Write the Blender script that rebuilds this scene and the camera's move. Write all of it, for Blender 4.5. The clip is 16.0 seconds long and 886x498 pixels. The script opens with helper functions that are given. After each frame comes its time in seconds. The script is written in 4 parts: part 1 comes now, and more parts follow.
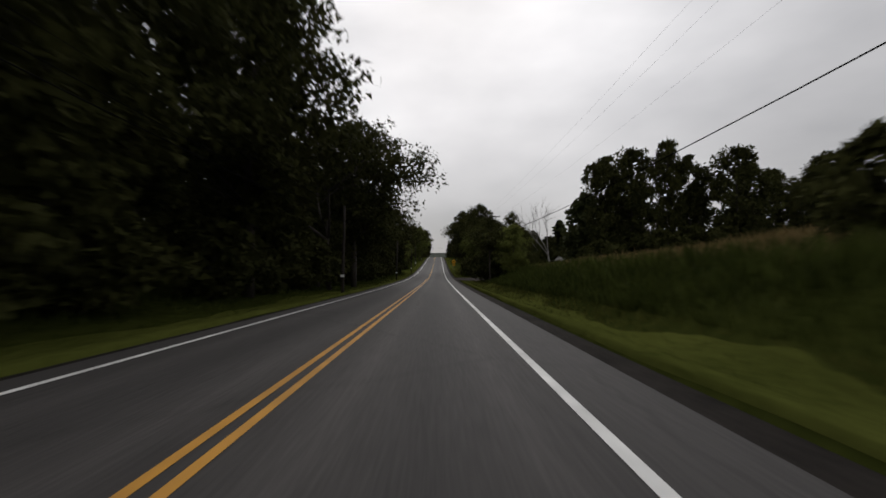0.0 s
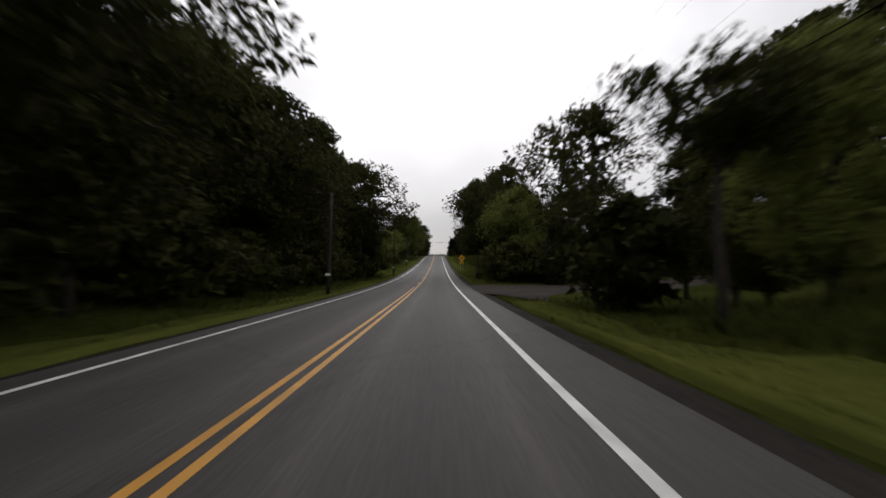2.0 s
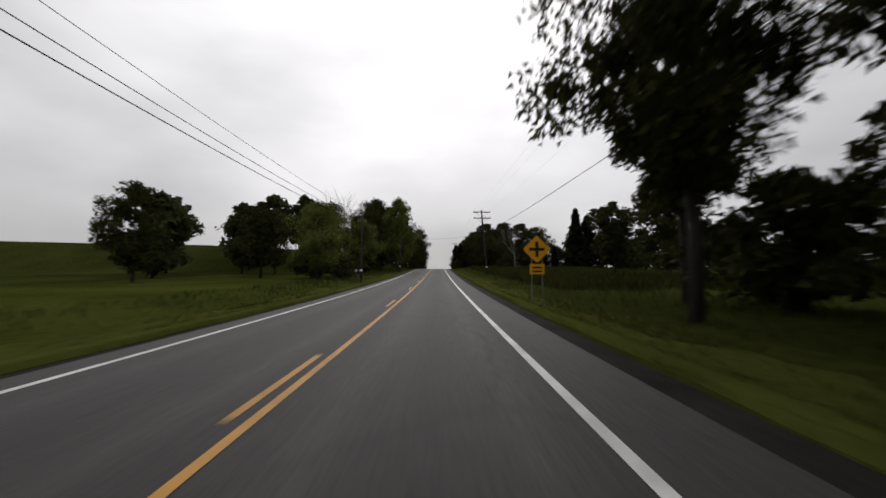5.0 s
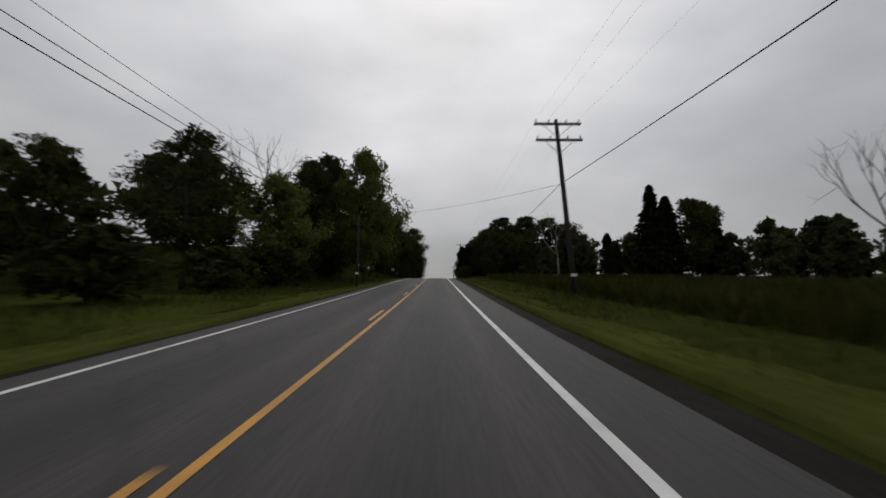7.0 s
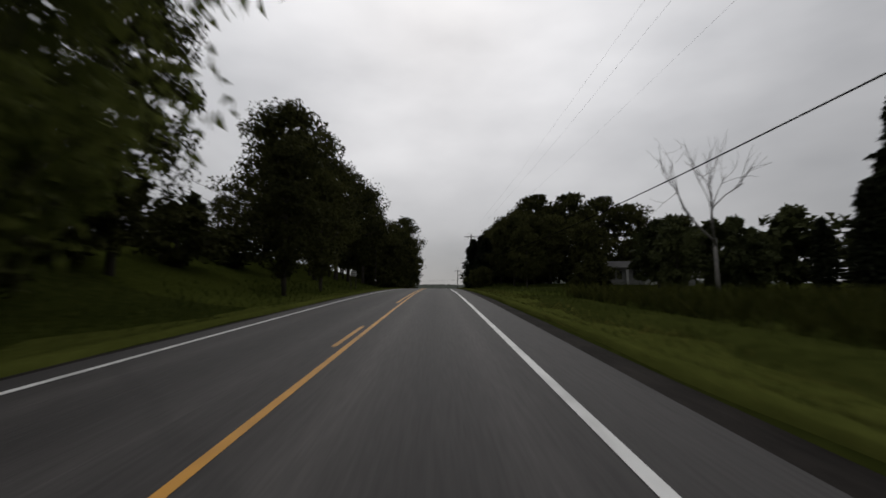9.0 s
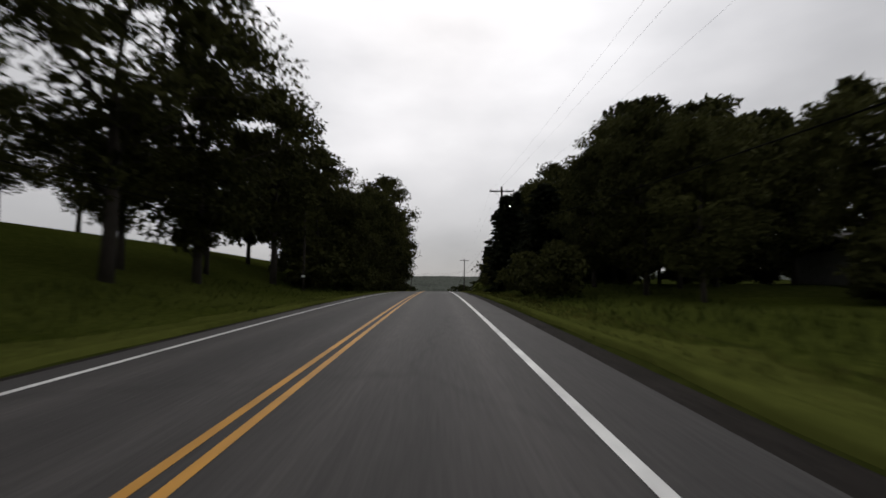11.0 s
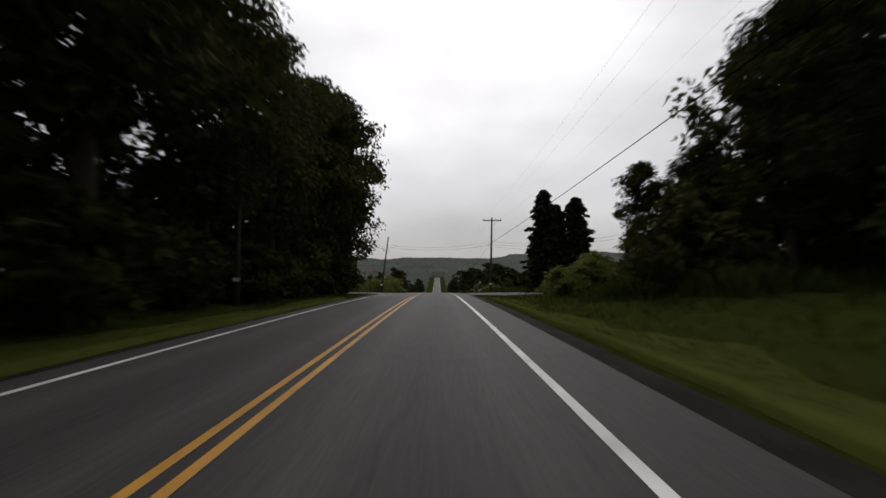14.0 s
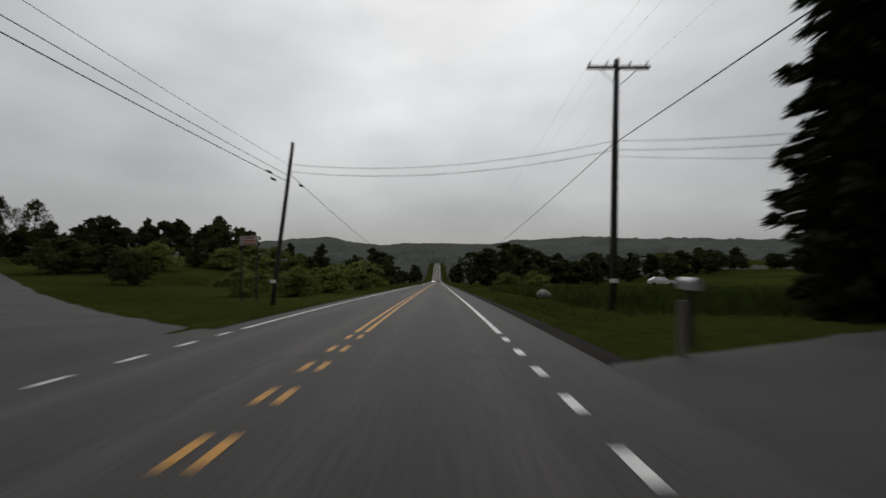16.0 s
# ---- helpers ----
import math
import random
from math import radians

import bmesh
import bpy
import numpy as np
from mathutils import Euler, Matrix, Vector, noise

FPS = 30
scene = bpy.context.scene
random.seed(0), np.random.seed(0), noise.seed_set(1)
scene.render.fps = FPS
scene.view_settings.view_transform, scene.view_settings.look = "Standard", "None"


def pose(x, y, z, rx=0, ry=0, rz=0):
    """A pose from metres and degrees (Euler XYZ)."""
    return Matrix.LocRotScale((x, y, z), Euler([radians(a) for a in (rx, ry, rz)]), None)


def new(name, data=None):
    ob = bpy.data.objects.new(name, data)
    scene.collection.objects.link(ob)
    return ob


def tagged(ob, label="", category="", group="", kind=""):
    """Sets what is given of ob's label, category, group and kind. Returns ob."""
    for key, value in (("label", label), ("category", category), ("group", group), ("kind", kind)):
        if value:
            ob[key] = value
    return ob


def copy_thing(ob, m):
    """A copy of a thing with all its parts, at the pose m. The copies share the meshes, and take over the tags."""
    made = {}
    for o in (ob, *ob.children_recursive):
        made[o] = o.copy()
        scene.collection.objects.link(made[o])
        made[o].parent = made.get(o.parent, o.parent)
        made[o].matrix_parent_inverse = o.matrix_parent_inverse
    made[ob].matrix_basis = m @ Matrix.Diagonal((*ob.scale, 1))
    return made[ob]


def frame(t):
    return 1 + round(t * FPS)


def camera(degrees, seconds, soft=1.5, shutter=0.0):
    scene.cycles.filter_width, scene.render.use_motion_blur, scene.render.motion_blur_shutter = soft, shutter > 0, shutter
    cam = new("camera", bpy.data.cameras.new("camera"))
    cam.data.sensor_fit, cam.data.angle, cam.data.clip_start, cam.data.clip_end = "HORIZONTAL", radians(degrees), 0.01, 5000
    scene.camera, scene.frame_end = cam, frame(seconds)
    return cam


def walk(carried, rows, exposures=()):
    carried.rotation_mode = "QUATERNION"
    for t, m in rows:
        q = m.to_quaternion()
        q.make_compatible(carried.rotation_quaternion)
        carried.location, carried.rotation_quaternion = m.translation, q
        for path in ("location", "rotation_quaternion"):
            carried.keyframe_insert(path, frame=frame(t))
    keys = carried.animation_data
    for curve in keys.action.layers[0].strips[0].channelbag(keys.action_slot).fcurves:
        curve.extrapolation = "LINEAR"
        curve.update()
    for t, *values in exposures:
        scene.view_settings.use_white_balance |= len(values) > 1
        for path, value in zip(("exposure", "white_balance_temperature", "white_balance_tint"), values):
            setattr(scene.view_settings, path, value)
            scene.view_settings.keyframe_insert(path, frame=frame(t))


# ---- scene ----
# A straight two-lane country road over a long crest, driven at a steady pace under an overcast sky.
# y runs along the road, x to the right, z up; the driving lane is round x = 0.
SPEED = 20.0
EYE_HEIGHT = 1.3
TILT_UP = 3.07
YAW = -0.6

# grade of the road, by distance along it
GRADE_Y = (-200, -40, 0, 25, 45, 60, 75, 90, 105, 125, 150, 175, 200, 220, 240, 260, 280, 300, 320, 345, 420, 620, 720, 800, 1400, 5000)
GRADE = (-0.0065, -0.0122, -0.0172, -0.0176, -0.0121, -0.0084, 0.0021, 0.0147, 0.0295, 0.0399, 0.0484, 0.0561, 0.0495, 0.0359, 0.0242,
         0.0091, -0.005, -0.0193, -0.0364, -0.0539, -0.056, -0.05, 0.02, 0.05, 0.045, 0.0)
FINE_Y = np.arange(-200.0, 3000.0, 2.0)
FINE_Z = np.cumsum(np.interp(FINE_Y, GRADE_Y, GRADE)) * 2.0
FINE_Z -= np.interp(0.0, FINE_Y, FINE_Z)


def road_z(y):
    """Height of the road's surface at y."""
    return np.interp(y, FINE_Y, FINE_Z)


def slope(y):
    return float(road_z(y + 1.6) - road_z(y - 1.6)) / 3.2


# ---- camera and walk ----
cam = camera(90.0, 16.0, soft=1.6, shutter=0.5)
PATH = []
for step in range(0, 65):
    t = step * 0.25
    y = SPEED * t
    PATH.append((t, pose(0.0, y, float(road_z(y)) + EYE_HEIGHT, 90 + TILT_UP + math.degrees(math.atan(slope(y))), 0.0, YAW)))
EXPOSURES = ((0.0, -0.05, 6600, 12), (1.0, 0.15, 6600, 13), (2.0, 0.35, 6600, 13), (3.0, 0.4, 6600, 13), (4.2, 0.4, 6650, 13), (6.3, -0.3, 6500, 11),
             (8.2, -0.35, 6500, 11), (10.3, -0.1, 6550, 12), (11.0, 0.0, 6550, 12), (12.0, 0.15, 6550, 13), (13.0, 0.15, 6550, 13), (14.0, 0.12, 6550, 12), (15.0, 0.0, 6500, 11),
             (16.0, -0.22, 6500, 9))
walk(cam, PATH, EXPOSURES)

# ---- world and sun ----
SUN_UP, SUN_TURN = radians(38), 0.0
world = bpy.data.worlds.new("overcast_sky")
scene.world = world
world.use_nodes = True
wn, wl = world.node_tree.nodes, world.node_tree.links
wn.clear()
w_out = wn.new("ShaderNodeOutputWorld")
w_bg = wn.new("ShaderNodeBackground")
w_sky = wn.new("ShaderNodeTexSky")
w_sky.sky_type, w_sky.sun_disc = "NISHITA", False
w_sky.sun_elevation, w_sky.sun_rotation = SUN_UP, SUN_TURN
w_dim = wn.new("ShaderNodeMix")
w_dim.data_type, w_dim.blend_type = "RGBA", "MULTIPLY"
w_dim.inputs[0].default_value = 1.0
w_dim.inputs[7].default_value = (0.09, 0.09, 0.09, 1)
w_co = wn.new("ShaderNodeTexCoord")
w_map = wn.new("ShaderNodeMapping")
w_map.inputs["Scale"].default_value = (1.0, 1.0, 2.2)
w_noise = wn.new("ShaderNodeTexNoise")
w_noise.inputs["Scale"].default_value, w_noise.inputs["Detail"].default_value = 2.1, 5.0
w_noise.inputs["Roughness"].default_value = 0.45
w_ramp = wn.new("ShaderNodeValToRGB")
w_ramp.color_ramp.elements[0].position, w_ramp.color_ramp.elements[0].color = 0.30, (0.50, 0.505, 0.515, 1)
w_ramp.color_ramp.elements[1].position, w_ramp.color_ramp.elements[1].color = 0.70, (0.80, 0.80, 0.805, 1)
w_mix = wn.new("ShaderNodeMix")
w_mix.data_type = "RGBA"
w_mix.inputs[0].default_value = 0.94
wl.new(w_co.outputs["Generated"], w_map.inputs["Vector"])
wl.new(w_map.outputs["Vector"], w_noise.inputs["Vector"])
wl.new(w_noise.outputs["Fac"], w_ramp.inputs["Fac"])
wl.new(w_sky.outputs["Color"], w_dim.inputs[6])
wl.new(w_dim.outputs[2], w_mix.inputs[6])
wl.new(w_ramp.outputs["Color"], w_mix.inputs[7])
# the veiled sun brightens the cloud round its direction
w_dot = wn.new("ShaderNodeVectorMath")
w_dot.operation = "DOT_PRODUCT"
w_dot.inputs[1].default_value = (0, math.cos(SUN_UP), math.sin(SUN_UP))
w_glow = wn.new("ShaderNodeMapRange")
w_glow.interpolation_type = "SMOOTHSTEP"
w_glow.inputs["From Min"].default_value, w_glow.inputs["From Max"].default_value = 0.70, 1.0
w_glow.inputs["To Min"].default_value, w_glow.inputs["To Max"].default_value = 0.95, 1.30
w_scale = wn.new("ShaderNodeVectorMath")
w_scale.operation = "SCALE"
wl.new(w_co.outputs["Generated"], w_dot.inputs[0])
wl.new(w_dot.outputs["Value"], w_glow.inputs["Value"])
w_split = wn.new("ShaderNodeSeparateXYZ")
w_high = wn.new("ShaderNodeMapRange")
w_high.inputs["From Min"].default_value, w_high.inputs["From Max"].default_value = 0.0, 0.45
w_high.inputs["To Min"].default_value, w_high.inputs["To Max"].default_value = 0.66, 1.12
w_both = wn.new("ShaderNodeMath")
w_both.operation = "MULTIPLY"
wl.new(w_co.outputs["Generated"], w_split.inputs[0])
wl.new(w_split.outputs["Z"], w_high.inputs["Value"])
wl.new(w_high.outputs["Result"], w_both.inputs[0])
wl.new(w_mix.outputs[2], w_scale.inputs[0])
wl.new(w_glow.outputs["Result"], w_both.inputs[1])
wl.new(w_both.outputs[0], w_scale.inputs["Scale"])
wl.new(w_scale.outputs["Vector"], w_bg.inputs["Color"])
w_bg.inputs["Strength"].default_value = 1.0
wl.new(w_bg.outputs["Background"], w_out.inputs["Surface"])

sun = new("sun", bpy.data.lights.new("sun", "SUN"))
sun.data.energy, sun.data.angle, sun.data.color = 0.5, radians(50), (1.0, 0.97, 0.93)
sun.rotation_euler = (radians(90) - SUN_UP, 0, math.pi - SUN_TURN)


# ---- materials ----
def material(name, dark, light, rough=0.8, grain=8.0, coarse=0.4, bump=0.3, metal=0.0, spec=0.3, by_object=0.0, by_island=0.0,
             through_light=0.0, stretch=(1, 1, 1), coat=0.0):
    """Two scales of noise between a dark and a light colour, with fine relief."""
    m = bpy.data.materials.new(name)
    m.use_nodes = True
    n, l = m.node_tree.nodes, m.node_tree.links
    b = n["Principled BSDF"]
    b.inputs["Roughness"].default_value, b.inputs["Metallic"].default_value = rough, metal
    b.inputs["Specular IOR Level"].default_value = spec
    b.inputs["Coat Weight"].default_value = coat
    geo = n.new("ShaderNodeNewGeometry")
    mp = n.new("ShaderNodeMapping")
    mp.inputs["Scale"].default_value = stretch
    l.new(geo.outputs["Position"], mp.inputs["Vector"])
    fine, wide = n.new("ShaderNodeTexNoise"), n.new("ShaderNodeTexNoise")
    fine.inputs["Scale"].default_value, fine.inputs["Detail"].default_value = grain, 4.0
    wide.inputs["Scale"].default_value, wide.inputs["Detail"].default_value = coarse, 3.0
    l.new(mp.outputs["Vector"], fine.inputs["Vector"])
    l.new(mp.outputs["Vector"], wide.inputs["Vector"])
    add = n.new("ShaderNodeMath")
    add.operation = "ADD"
    l.new(fine.outputs["Fac"], add.inputs[0])
    l.new(wide.outputs["Fac"], add.inputs[1])
    last = add.outputs[0]
    for weight, node, socket in ((by_object, "ShaderNodeObjectInfo", "Random"), (by_island, "ShaderNodeNewGeometry", "Random Per Island")):
        if weight:
            info = n.new(node)
            mul = n.new("ShaderNodeMath")
            mul.operation = "MULTIPLY_ADD"
            mul.inputs[1].default_value = weight
            l.new(info.outputs[socket], mul.inputs[0])
            l.new(last, mul.inputs[2])
            last = mul.outputs[0]
    ramp = n.new("ShaderNodeMapRange")
    extra = 0.5 * (by_object + by_island)
    ramp.inputs["From Min"].default_value, ramp.inputs["From Max"].default_value = 0.65 + 0.4 * extra, 1.35 + 1.5 * extra
    l.new(last, ramp.inputs["Value"])
    mix = n.new("ShaderNodeMix")
    mix.data_type = "RGBA"
    mix.inputs[6].default_value, mix.inputs[7].default_value = (*dark, 1), (*light, 1)
    l.new(ramp.outputs["Result"], mix.inputs[0])
    l.new(mix.outputs[2], b.inputs["Base Color"])
    if bump:
        bp = n.new("ShaderNodeBump")
        bp.inputs["Strength"].default_value, bp.inputs["Distance"].default_value = bump, 0.02
        l.new(fine.outputs["Fac"], bp.inputs["Height"])
        l.new(bp.outputs["Normal"], b.inputs["Normal"])
    if through_light:
        tr, sh = n.new("ShaderNodeBsdfTranslucent"), n.new("ShaderNodeMixShader")
        l.new(mix.outputs[2], tr.inputs["Color"])
        sh.inputs[0].default_value = through_light
        l.new(b.outputs["BSDF"], sh.inputs[1])
        l.new(tr.outputs["BSDF"], sh.inputs[2])
        l.new(sh.outputs["Shader"], n["Material Output"].inputs["Surface"])
    return m


ASPHALT = material("asphalt", (0.024, 0.0222, 0.0212), (0.052, 0.048, 0.0455), 0.75, 14.0, 0.5, 0.4, stretch=(1.6, 0.12, 1))
def worn_lanes(m, centres):
    """Oil-darkened strips down the middle of the lanes and paler, polished wheel tracks beside them."""
    n, l = m.node_tree.nodes, m.node_tree.links
    b = n["Principled BSDF"]
    base = b.inputs["Base Color"].links[0].from_socket
    geo, split = n.new("ShaderNodeNewGeometry"), n.new("ShaderNodeSeparateXYZ")
    l.new(geo.outputs["Position"], split.inputs[0])
    wob = n.new("ShaderNodeTexNoise")
    wob.inputs["Scale"].default_value = 0.35
    l.new(geo.outputs["Position"], wob.inputs["Vector"])
    sx = n.new("ShaderNodeMath")
    sx.operation = "MULTIPLY_ADD"
    sx.inputs[1].default_value = 0.25
    l.new(wob.outputs["Fac"], sx.inputs[0])
    l.new(split.outputs["X"], sx.inputs[2])
    total = None
    for c in centres:
        off = n.new("ShaderNodeMath")
        off.operation = "SUBTRACT"
        off.inputs[1].default_value = c + 0.12
        l.new(sx.outputs[0], off.inputs[0])
        ab = n.new("ShaderNodeMath")
        ab.operation = "ABSOLUTE"
        l.new(off.outputs[0], ab.inputs[0])
        curve = n.new("ShaderNodeValToRGB")
        e = curve.color_ramp.elements
        e[0].position, e[0].color = 0.0, (0.76, 0.76, 0.76, 1)
        e[1].position, e[1].color = 0.62, (0.94, 0.94, 0.94, 1)
        k = e.new(0.28)
        k.color = (1.0, 1.0, 1.0, 1)
        k = e.new(0.42)
        k.color = (1.36, 1.36, 1.36, 1)
        sc = n.new("ShaderNodeMath")
        sc.operation = "DIVIDE"
        sc.inputs[1].default_value = 2.0
        l.new(ab.outputs[0], sc.inputs[0])
        l.new(sc.outputs[0], curve.inputs["Fac"])
        mul = n.new("ShaderNodeMix")
        mul.data_type, mul.blend_type = "RGBA", "MULTIPLY"
        mul.inputs[0].default_value = 1.0
        l.new(base if total is None else total, mul.inputs[6])
        l.new(curve.outputs["Color"], mul.inputs[7])
        total = mul.outputs[2]
    # crooked sealed cracks
    vor, wrp = n.new("ShaderNodeTexVoronoi"), n.new("ShaderNodeTexNoise")
    vor.feature = "DISTANCE_TO_EDGE"
    vor.inputs["Scale"].default_value = 0.16
    wrp.inputs["Scale"].default_value, wrp.inputs["Detail"].default_value = 1.3, 4.0
    add = n.new("ShaderNodeMix")
    add.data_type = "VECTOR"
    add.inputs[0].default_value = 0.35
    l.new(geo.outputs["Position"], wrp.inputs["Vector"])
    l.new(geo.outputs["Position"], add.inputs[4])
    l.new(wrp.outputs["Color"], add.inputs[5])
    l.new(add.outputs[1], vor.inputs["Vector"])
    line = n.new("ShaderNodeMapRange")
    line.inputs["From Min"].default_value, line.inputs["From Max"].default_value = 0.002, 0.006
    line.inputs["To Min"].default_value = 0.55
    l.new(vor.outputs["Distance"], line.inputs["Value"])
    fin = n.new("ShaderNodeMix")
    fin.data_type, fin.blend_type = "RGBA", "MULTIPLY"
    fin.inputs[0].default_value = 0.7
    l.new(total, fin.inputs[6])
    l.new(line.outputs["Result"], fin.inputs[7])
    l.new(fin.outputs[2], b.inputs["Base Color"])


worn_lanes(ASPHALT, (-0.12, -3.25))
GRAVEL = material("gravel", (0.009, 0.008, 0.007), (0.031, 0.027, 0.024), 0.95, 9.0, 0.7, 0.8, spec=0.04)
DRIVE_STONE = material("drive_gravel", (0.017, 0.0145, 0.013), (0.048, 0.041, 0.036), 0.95, 9.0, 0.7, 0.8, spec=0.04)
SIDE_ASPHALT = material("worn_asphalt", (0.021, 0.020, 0.0195), (0.043, 0.0405, 0.039), 0.8, 7.0, 0.3, 0.5)
WHITE_LINE = material("white_road_paint", (0.42, 0.42, 0.41), (0.80, 0.80, 0.78), 0.6, 5.0, 0.9, 0.2)
YELLOW_LINE = material("yellow_road_paint", (0.32, 0.16, 0.03), (0.62, 0.30, 0.04), 0.6, 5.0, 0.9, 0.2)
SOIL_GRASS = material("meadow", (0.012, 0.0158, 0.0035), (0.040, 0.046, 0.011), 0.95, 2.6, 0.09, 0.9, spec=0.0)
BLADE = material("grass_blades", (0.015, 0.022, 0.0045), (0.066, 0.080, 0.019), 0.8, 1.0, 0.12, 0.0, spec=0.02, by_island=0.5, through_light=0.25)
BLADE_DARK = material("dark_grass_blades", (0.012, 0.016, 0.003), (0.048, 0.050, 0.012), 0.8, 1.0, 0.12, 0.0, spec=0.02, by_island=0.5, through_light=0.25)
LAWN = material("mown_lawn", (0.018, 0.0235, 0.004), (0.056, 0.065, 0.014), 0.95, 5.0, 0.12, 0.6, spec=0.0)
STRAW = material("dry_tall_grass", (0.055, 0.048, 0.016), (0.20, 0.14, 0.065), 0.9, 1.0, 0.15, 0.0, spec=0.02, by_island=0.6, through_light=0.25)
VERGE = material("mown_verge", (0.032, 0.038, 0.0085), (0.074, 0.082, 0.019), 0.95, 6.0, 0.25, 0.8, spec=0.0)
BLADE_PALE = material("pale_grass_blades", (0.034, 0.036, 0.008), (0.150, 0.142, 0.038), 0.85, 1.0, 0.12, 0.0, spec=0.02, by_island=0.6, through_light=0.25)
# distance haze mixed into the leaf colour: greyer, with paler darks than LEAF
LEAF_HAZED = material("hazed_leaves", (0.016, 0.020, 0.008), (0.056, 0.063, 0.024), 0.8, 0.9, 0.25, 0.0, spec=0.04, by_object=0.5, by_island=0.5, through_light=0.25)
LEAF = material("leaves", (0.013, 0.0148, 0.0045), (0.060, 0.062, 0.020), 0.8, 0.9, 0.25, 0.0, spec=0.03, by_object=0.5, by_island=0.5, through_light=0.2)
LEAF_LIGHT = material("light_leaves", (0.050, 0.063, 0.014), (0.160, 0.176, 0.045), 0.8, 0.9, 0.25, 0.0, spec=0.06, by_object=0.4, by_island=0.5, through_light=0.35)
NEEDLE = material("needles", (0.007, 0.009, 0.005), (0.025, 0.029, 0.013), 0.8, 1.5, 0.3, 0.0, spec=0.04, by_object=0.3, by_island=0.5, through_light=0.1)
POST_WOOD = material("weathered_post", (0.08, 0.075, 0.06), (0.17, 0.155, 0.13), 0.9, 6.0, 0.6, 0.5, stretch=(5, 5, 0.4))
BARK = material("bark", (0.015, 0.012, 0.010), (0.050, 0.042, 0.034), 0.95, 5.0, 0.6, 0.9, stretch=(3, 3, 0.6))
DEAD_WOOD = material("dead_wood", (0.09, 0.085, 0.08), (0.20, 0.19, 0.175), 0.9, 5.0, 0.6, 0.6, stretch=(3, 3, 0.6))
POLE_WOOD = material("pole_wood", (0.014, 0.011, 0.009), (0.042, 0.034, 0.027), 0.9, 6.0, 0.6, 0.6, stretch=(5, 5, 0.4))
WIRE = material("cable", (0.005, 0.005, 0.005), (0.010, 0.010, 0.010), 0.95, 4.0, 0.5, 0.0, spec=0.0)
CERAMIC = material("insulator_ceramic", (0.12, 0.12, 0.125), (0.25, 0.25, 0.25), 0.3, 4.0, 0.5, 0.0)
STEEL = material("galvanised_steel", (0.20, 0.20, 0.205), (0.36, 0.36, 0.36), 0.45, 9.0, 0.8, 0.1, metal=0.8)


# ---- building helpers ----
def link_mesh(name, bm, mat, parent=None, label="", smooth=False):
    me = bpy.data.meshes.new(name)
    bm.normal_update()
    bm.to_mesh(me)
    bm.free()
    me.materials.append(mat)
    if smooth:
        for p in me.polygons:
            p.use_smooth = True
    ob = new(name, me)
    if parent:
        ob.parent = parent
    if label:
        ob["label"] = label
    return ob


def part(name, bm, mat, parent, label="", smooth=False):
    return link_mesh(name, bm, mat, parent, label, smooth)


def raw_mesh(name, verts, faces, mat, parent=None, smooth=False):
    """An object from arrays of vertices and of equal-sized faces."""
    verts, faces = np.asarray(verts, dtype=np.float32), np.asarray(faces, dtype=np.int32)
    me = bpy.data.meshes.new(name)
    k = faces.shape[1]
    me.vertices.add(len(verts))
    me.vertices.foreach_set("co", verts.ravel())
    me.loops.add(faces.size)
    me.loops.foreach_set("vertex_index", faces.ravel())
    me.polygons.add(len(faces))
    me.polygons.foreach_set("loop_start", np.arange(0, faces.size, k, dtype=np.int32))
    if smooth:
        me.polygons.foreach_set("use_smooth", np.ones(len(faces), dtype=bool))
    me.update(calc_edges=True)
    me.materials.append(mat)
    ob = new(name, me)
    if parent:
        ob.parent = parent
    return ob


def thing(name, x, y, z, label, category, group="", turn=0.0, kind=""):
    ob = new(name)
    ob.matrix_basis = pose(x, y, z, 0, 0, turn)
    ob.empty_display_size = 0.2
    return tagged(ob, label, category, group, kind)


def add_box(bm, x0, x1, y0, y1, z0, z1, bevel=0.0):
    made = bmesh.ops.create_cube(bm, size=1.0)["verts"]
    bmesh.ops.transform(bm, verts=made, matrix=Matrix.Translation(((x0 + x1) / 2, (y0 + y1) / 2, (z0 + z1) / 2))
                        @ Matrix.Diagonal((x1 - x0, y1 - y0, z1 - z0, 1)))
    if bevel:
        edges = {e for v in made for e in v.link_edges}
        bmesh.ops.bevel(bm, geom=list(edges), offset=bevel, segments=2, affect="EDGES")
    return bm


def add_tube(bm, points, radii, sides=7):
    """A tapered tube along points."""
    rings = []
    points = [Vector([float(c) for c in p]) for p in points]
    for i, p in enumerate(points):
        a, b = points[max(i - 1, 0)], points[min(i + 1, len(points) - 1)]
        d = (b - a).normalized()
        u = d.orthogonal().normalized() if abs(d.z) < 0.9 else Vector((1, 0, 0)).cross(d).normalized()
        v = d.cross(u)
        rings.append([bm.verts.new(p + float(radii[i]) * (math.cos(k * math.tau / sides) * u + math.sin(k * math.tau / sides) * v)) for k in range(sides)])
    for r0, r1 in zip(rings, rings[1:]):
        for k in range(sides):
            bm.faces.new((r0[k], r0[(k + 1) % sides], r1[(k + 1) % sides], r1[k]))
    bm.faces.new(rings[0][::-1])
    bm.faces.new(rings[-1])
    return bm


# ---- ground ----
def window(v, a, b, soft):
    """1 between a and b, falling smoothly to 0 over soft metres outside."""
    s = np.clip(np.minimum(v - a, b - v) / soft + 1, 0, 1)
    return s * s * (3 - 2 * s)


def ramp(v, a, b):
    s = np.clip((v - a) / (b - a), 0, 1)
    return s * s * (3 - 2 * s)


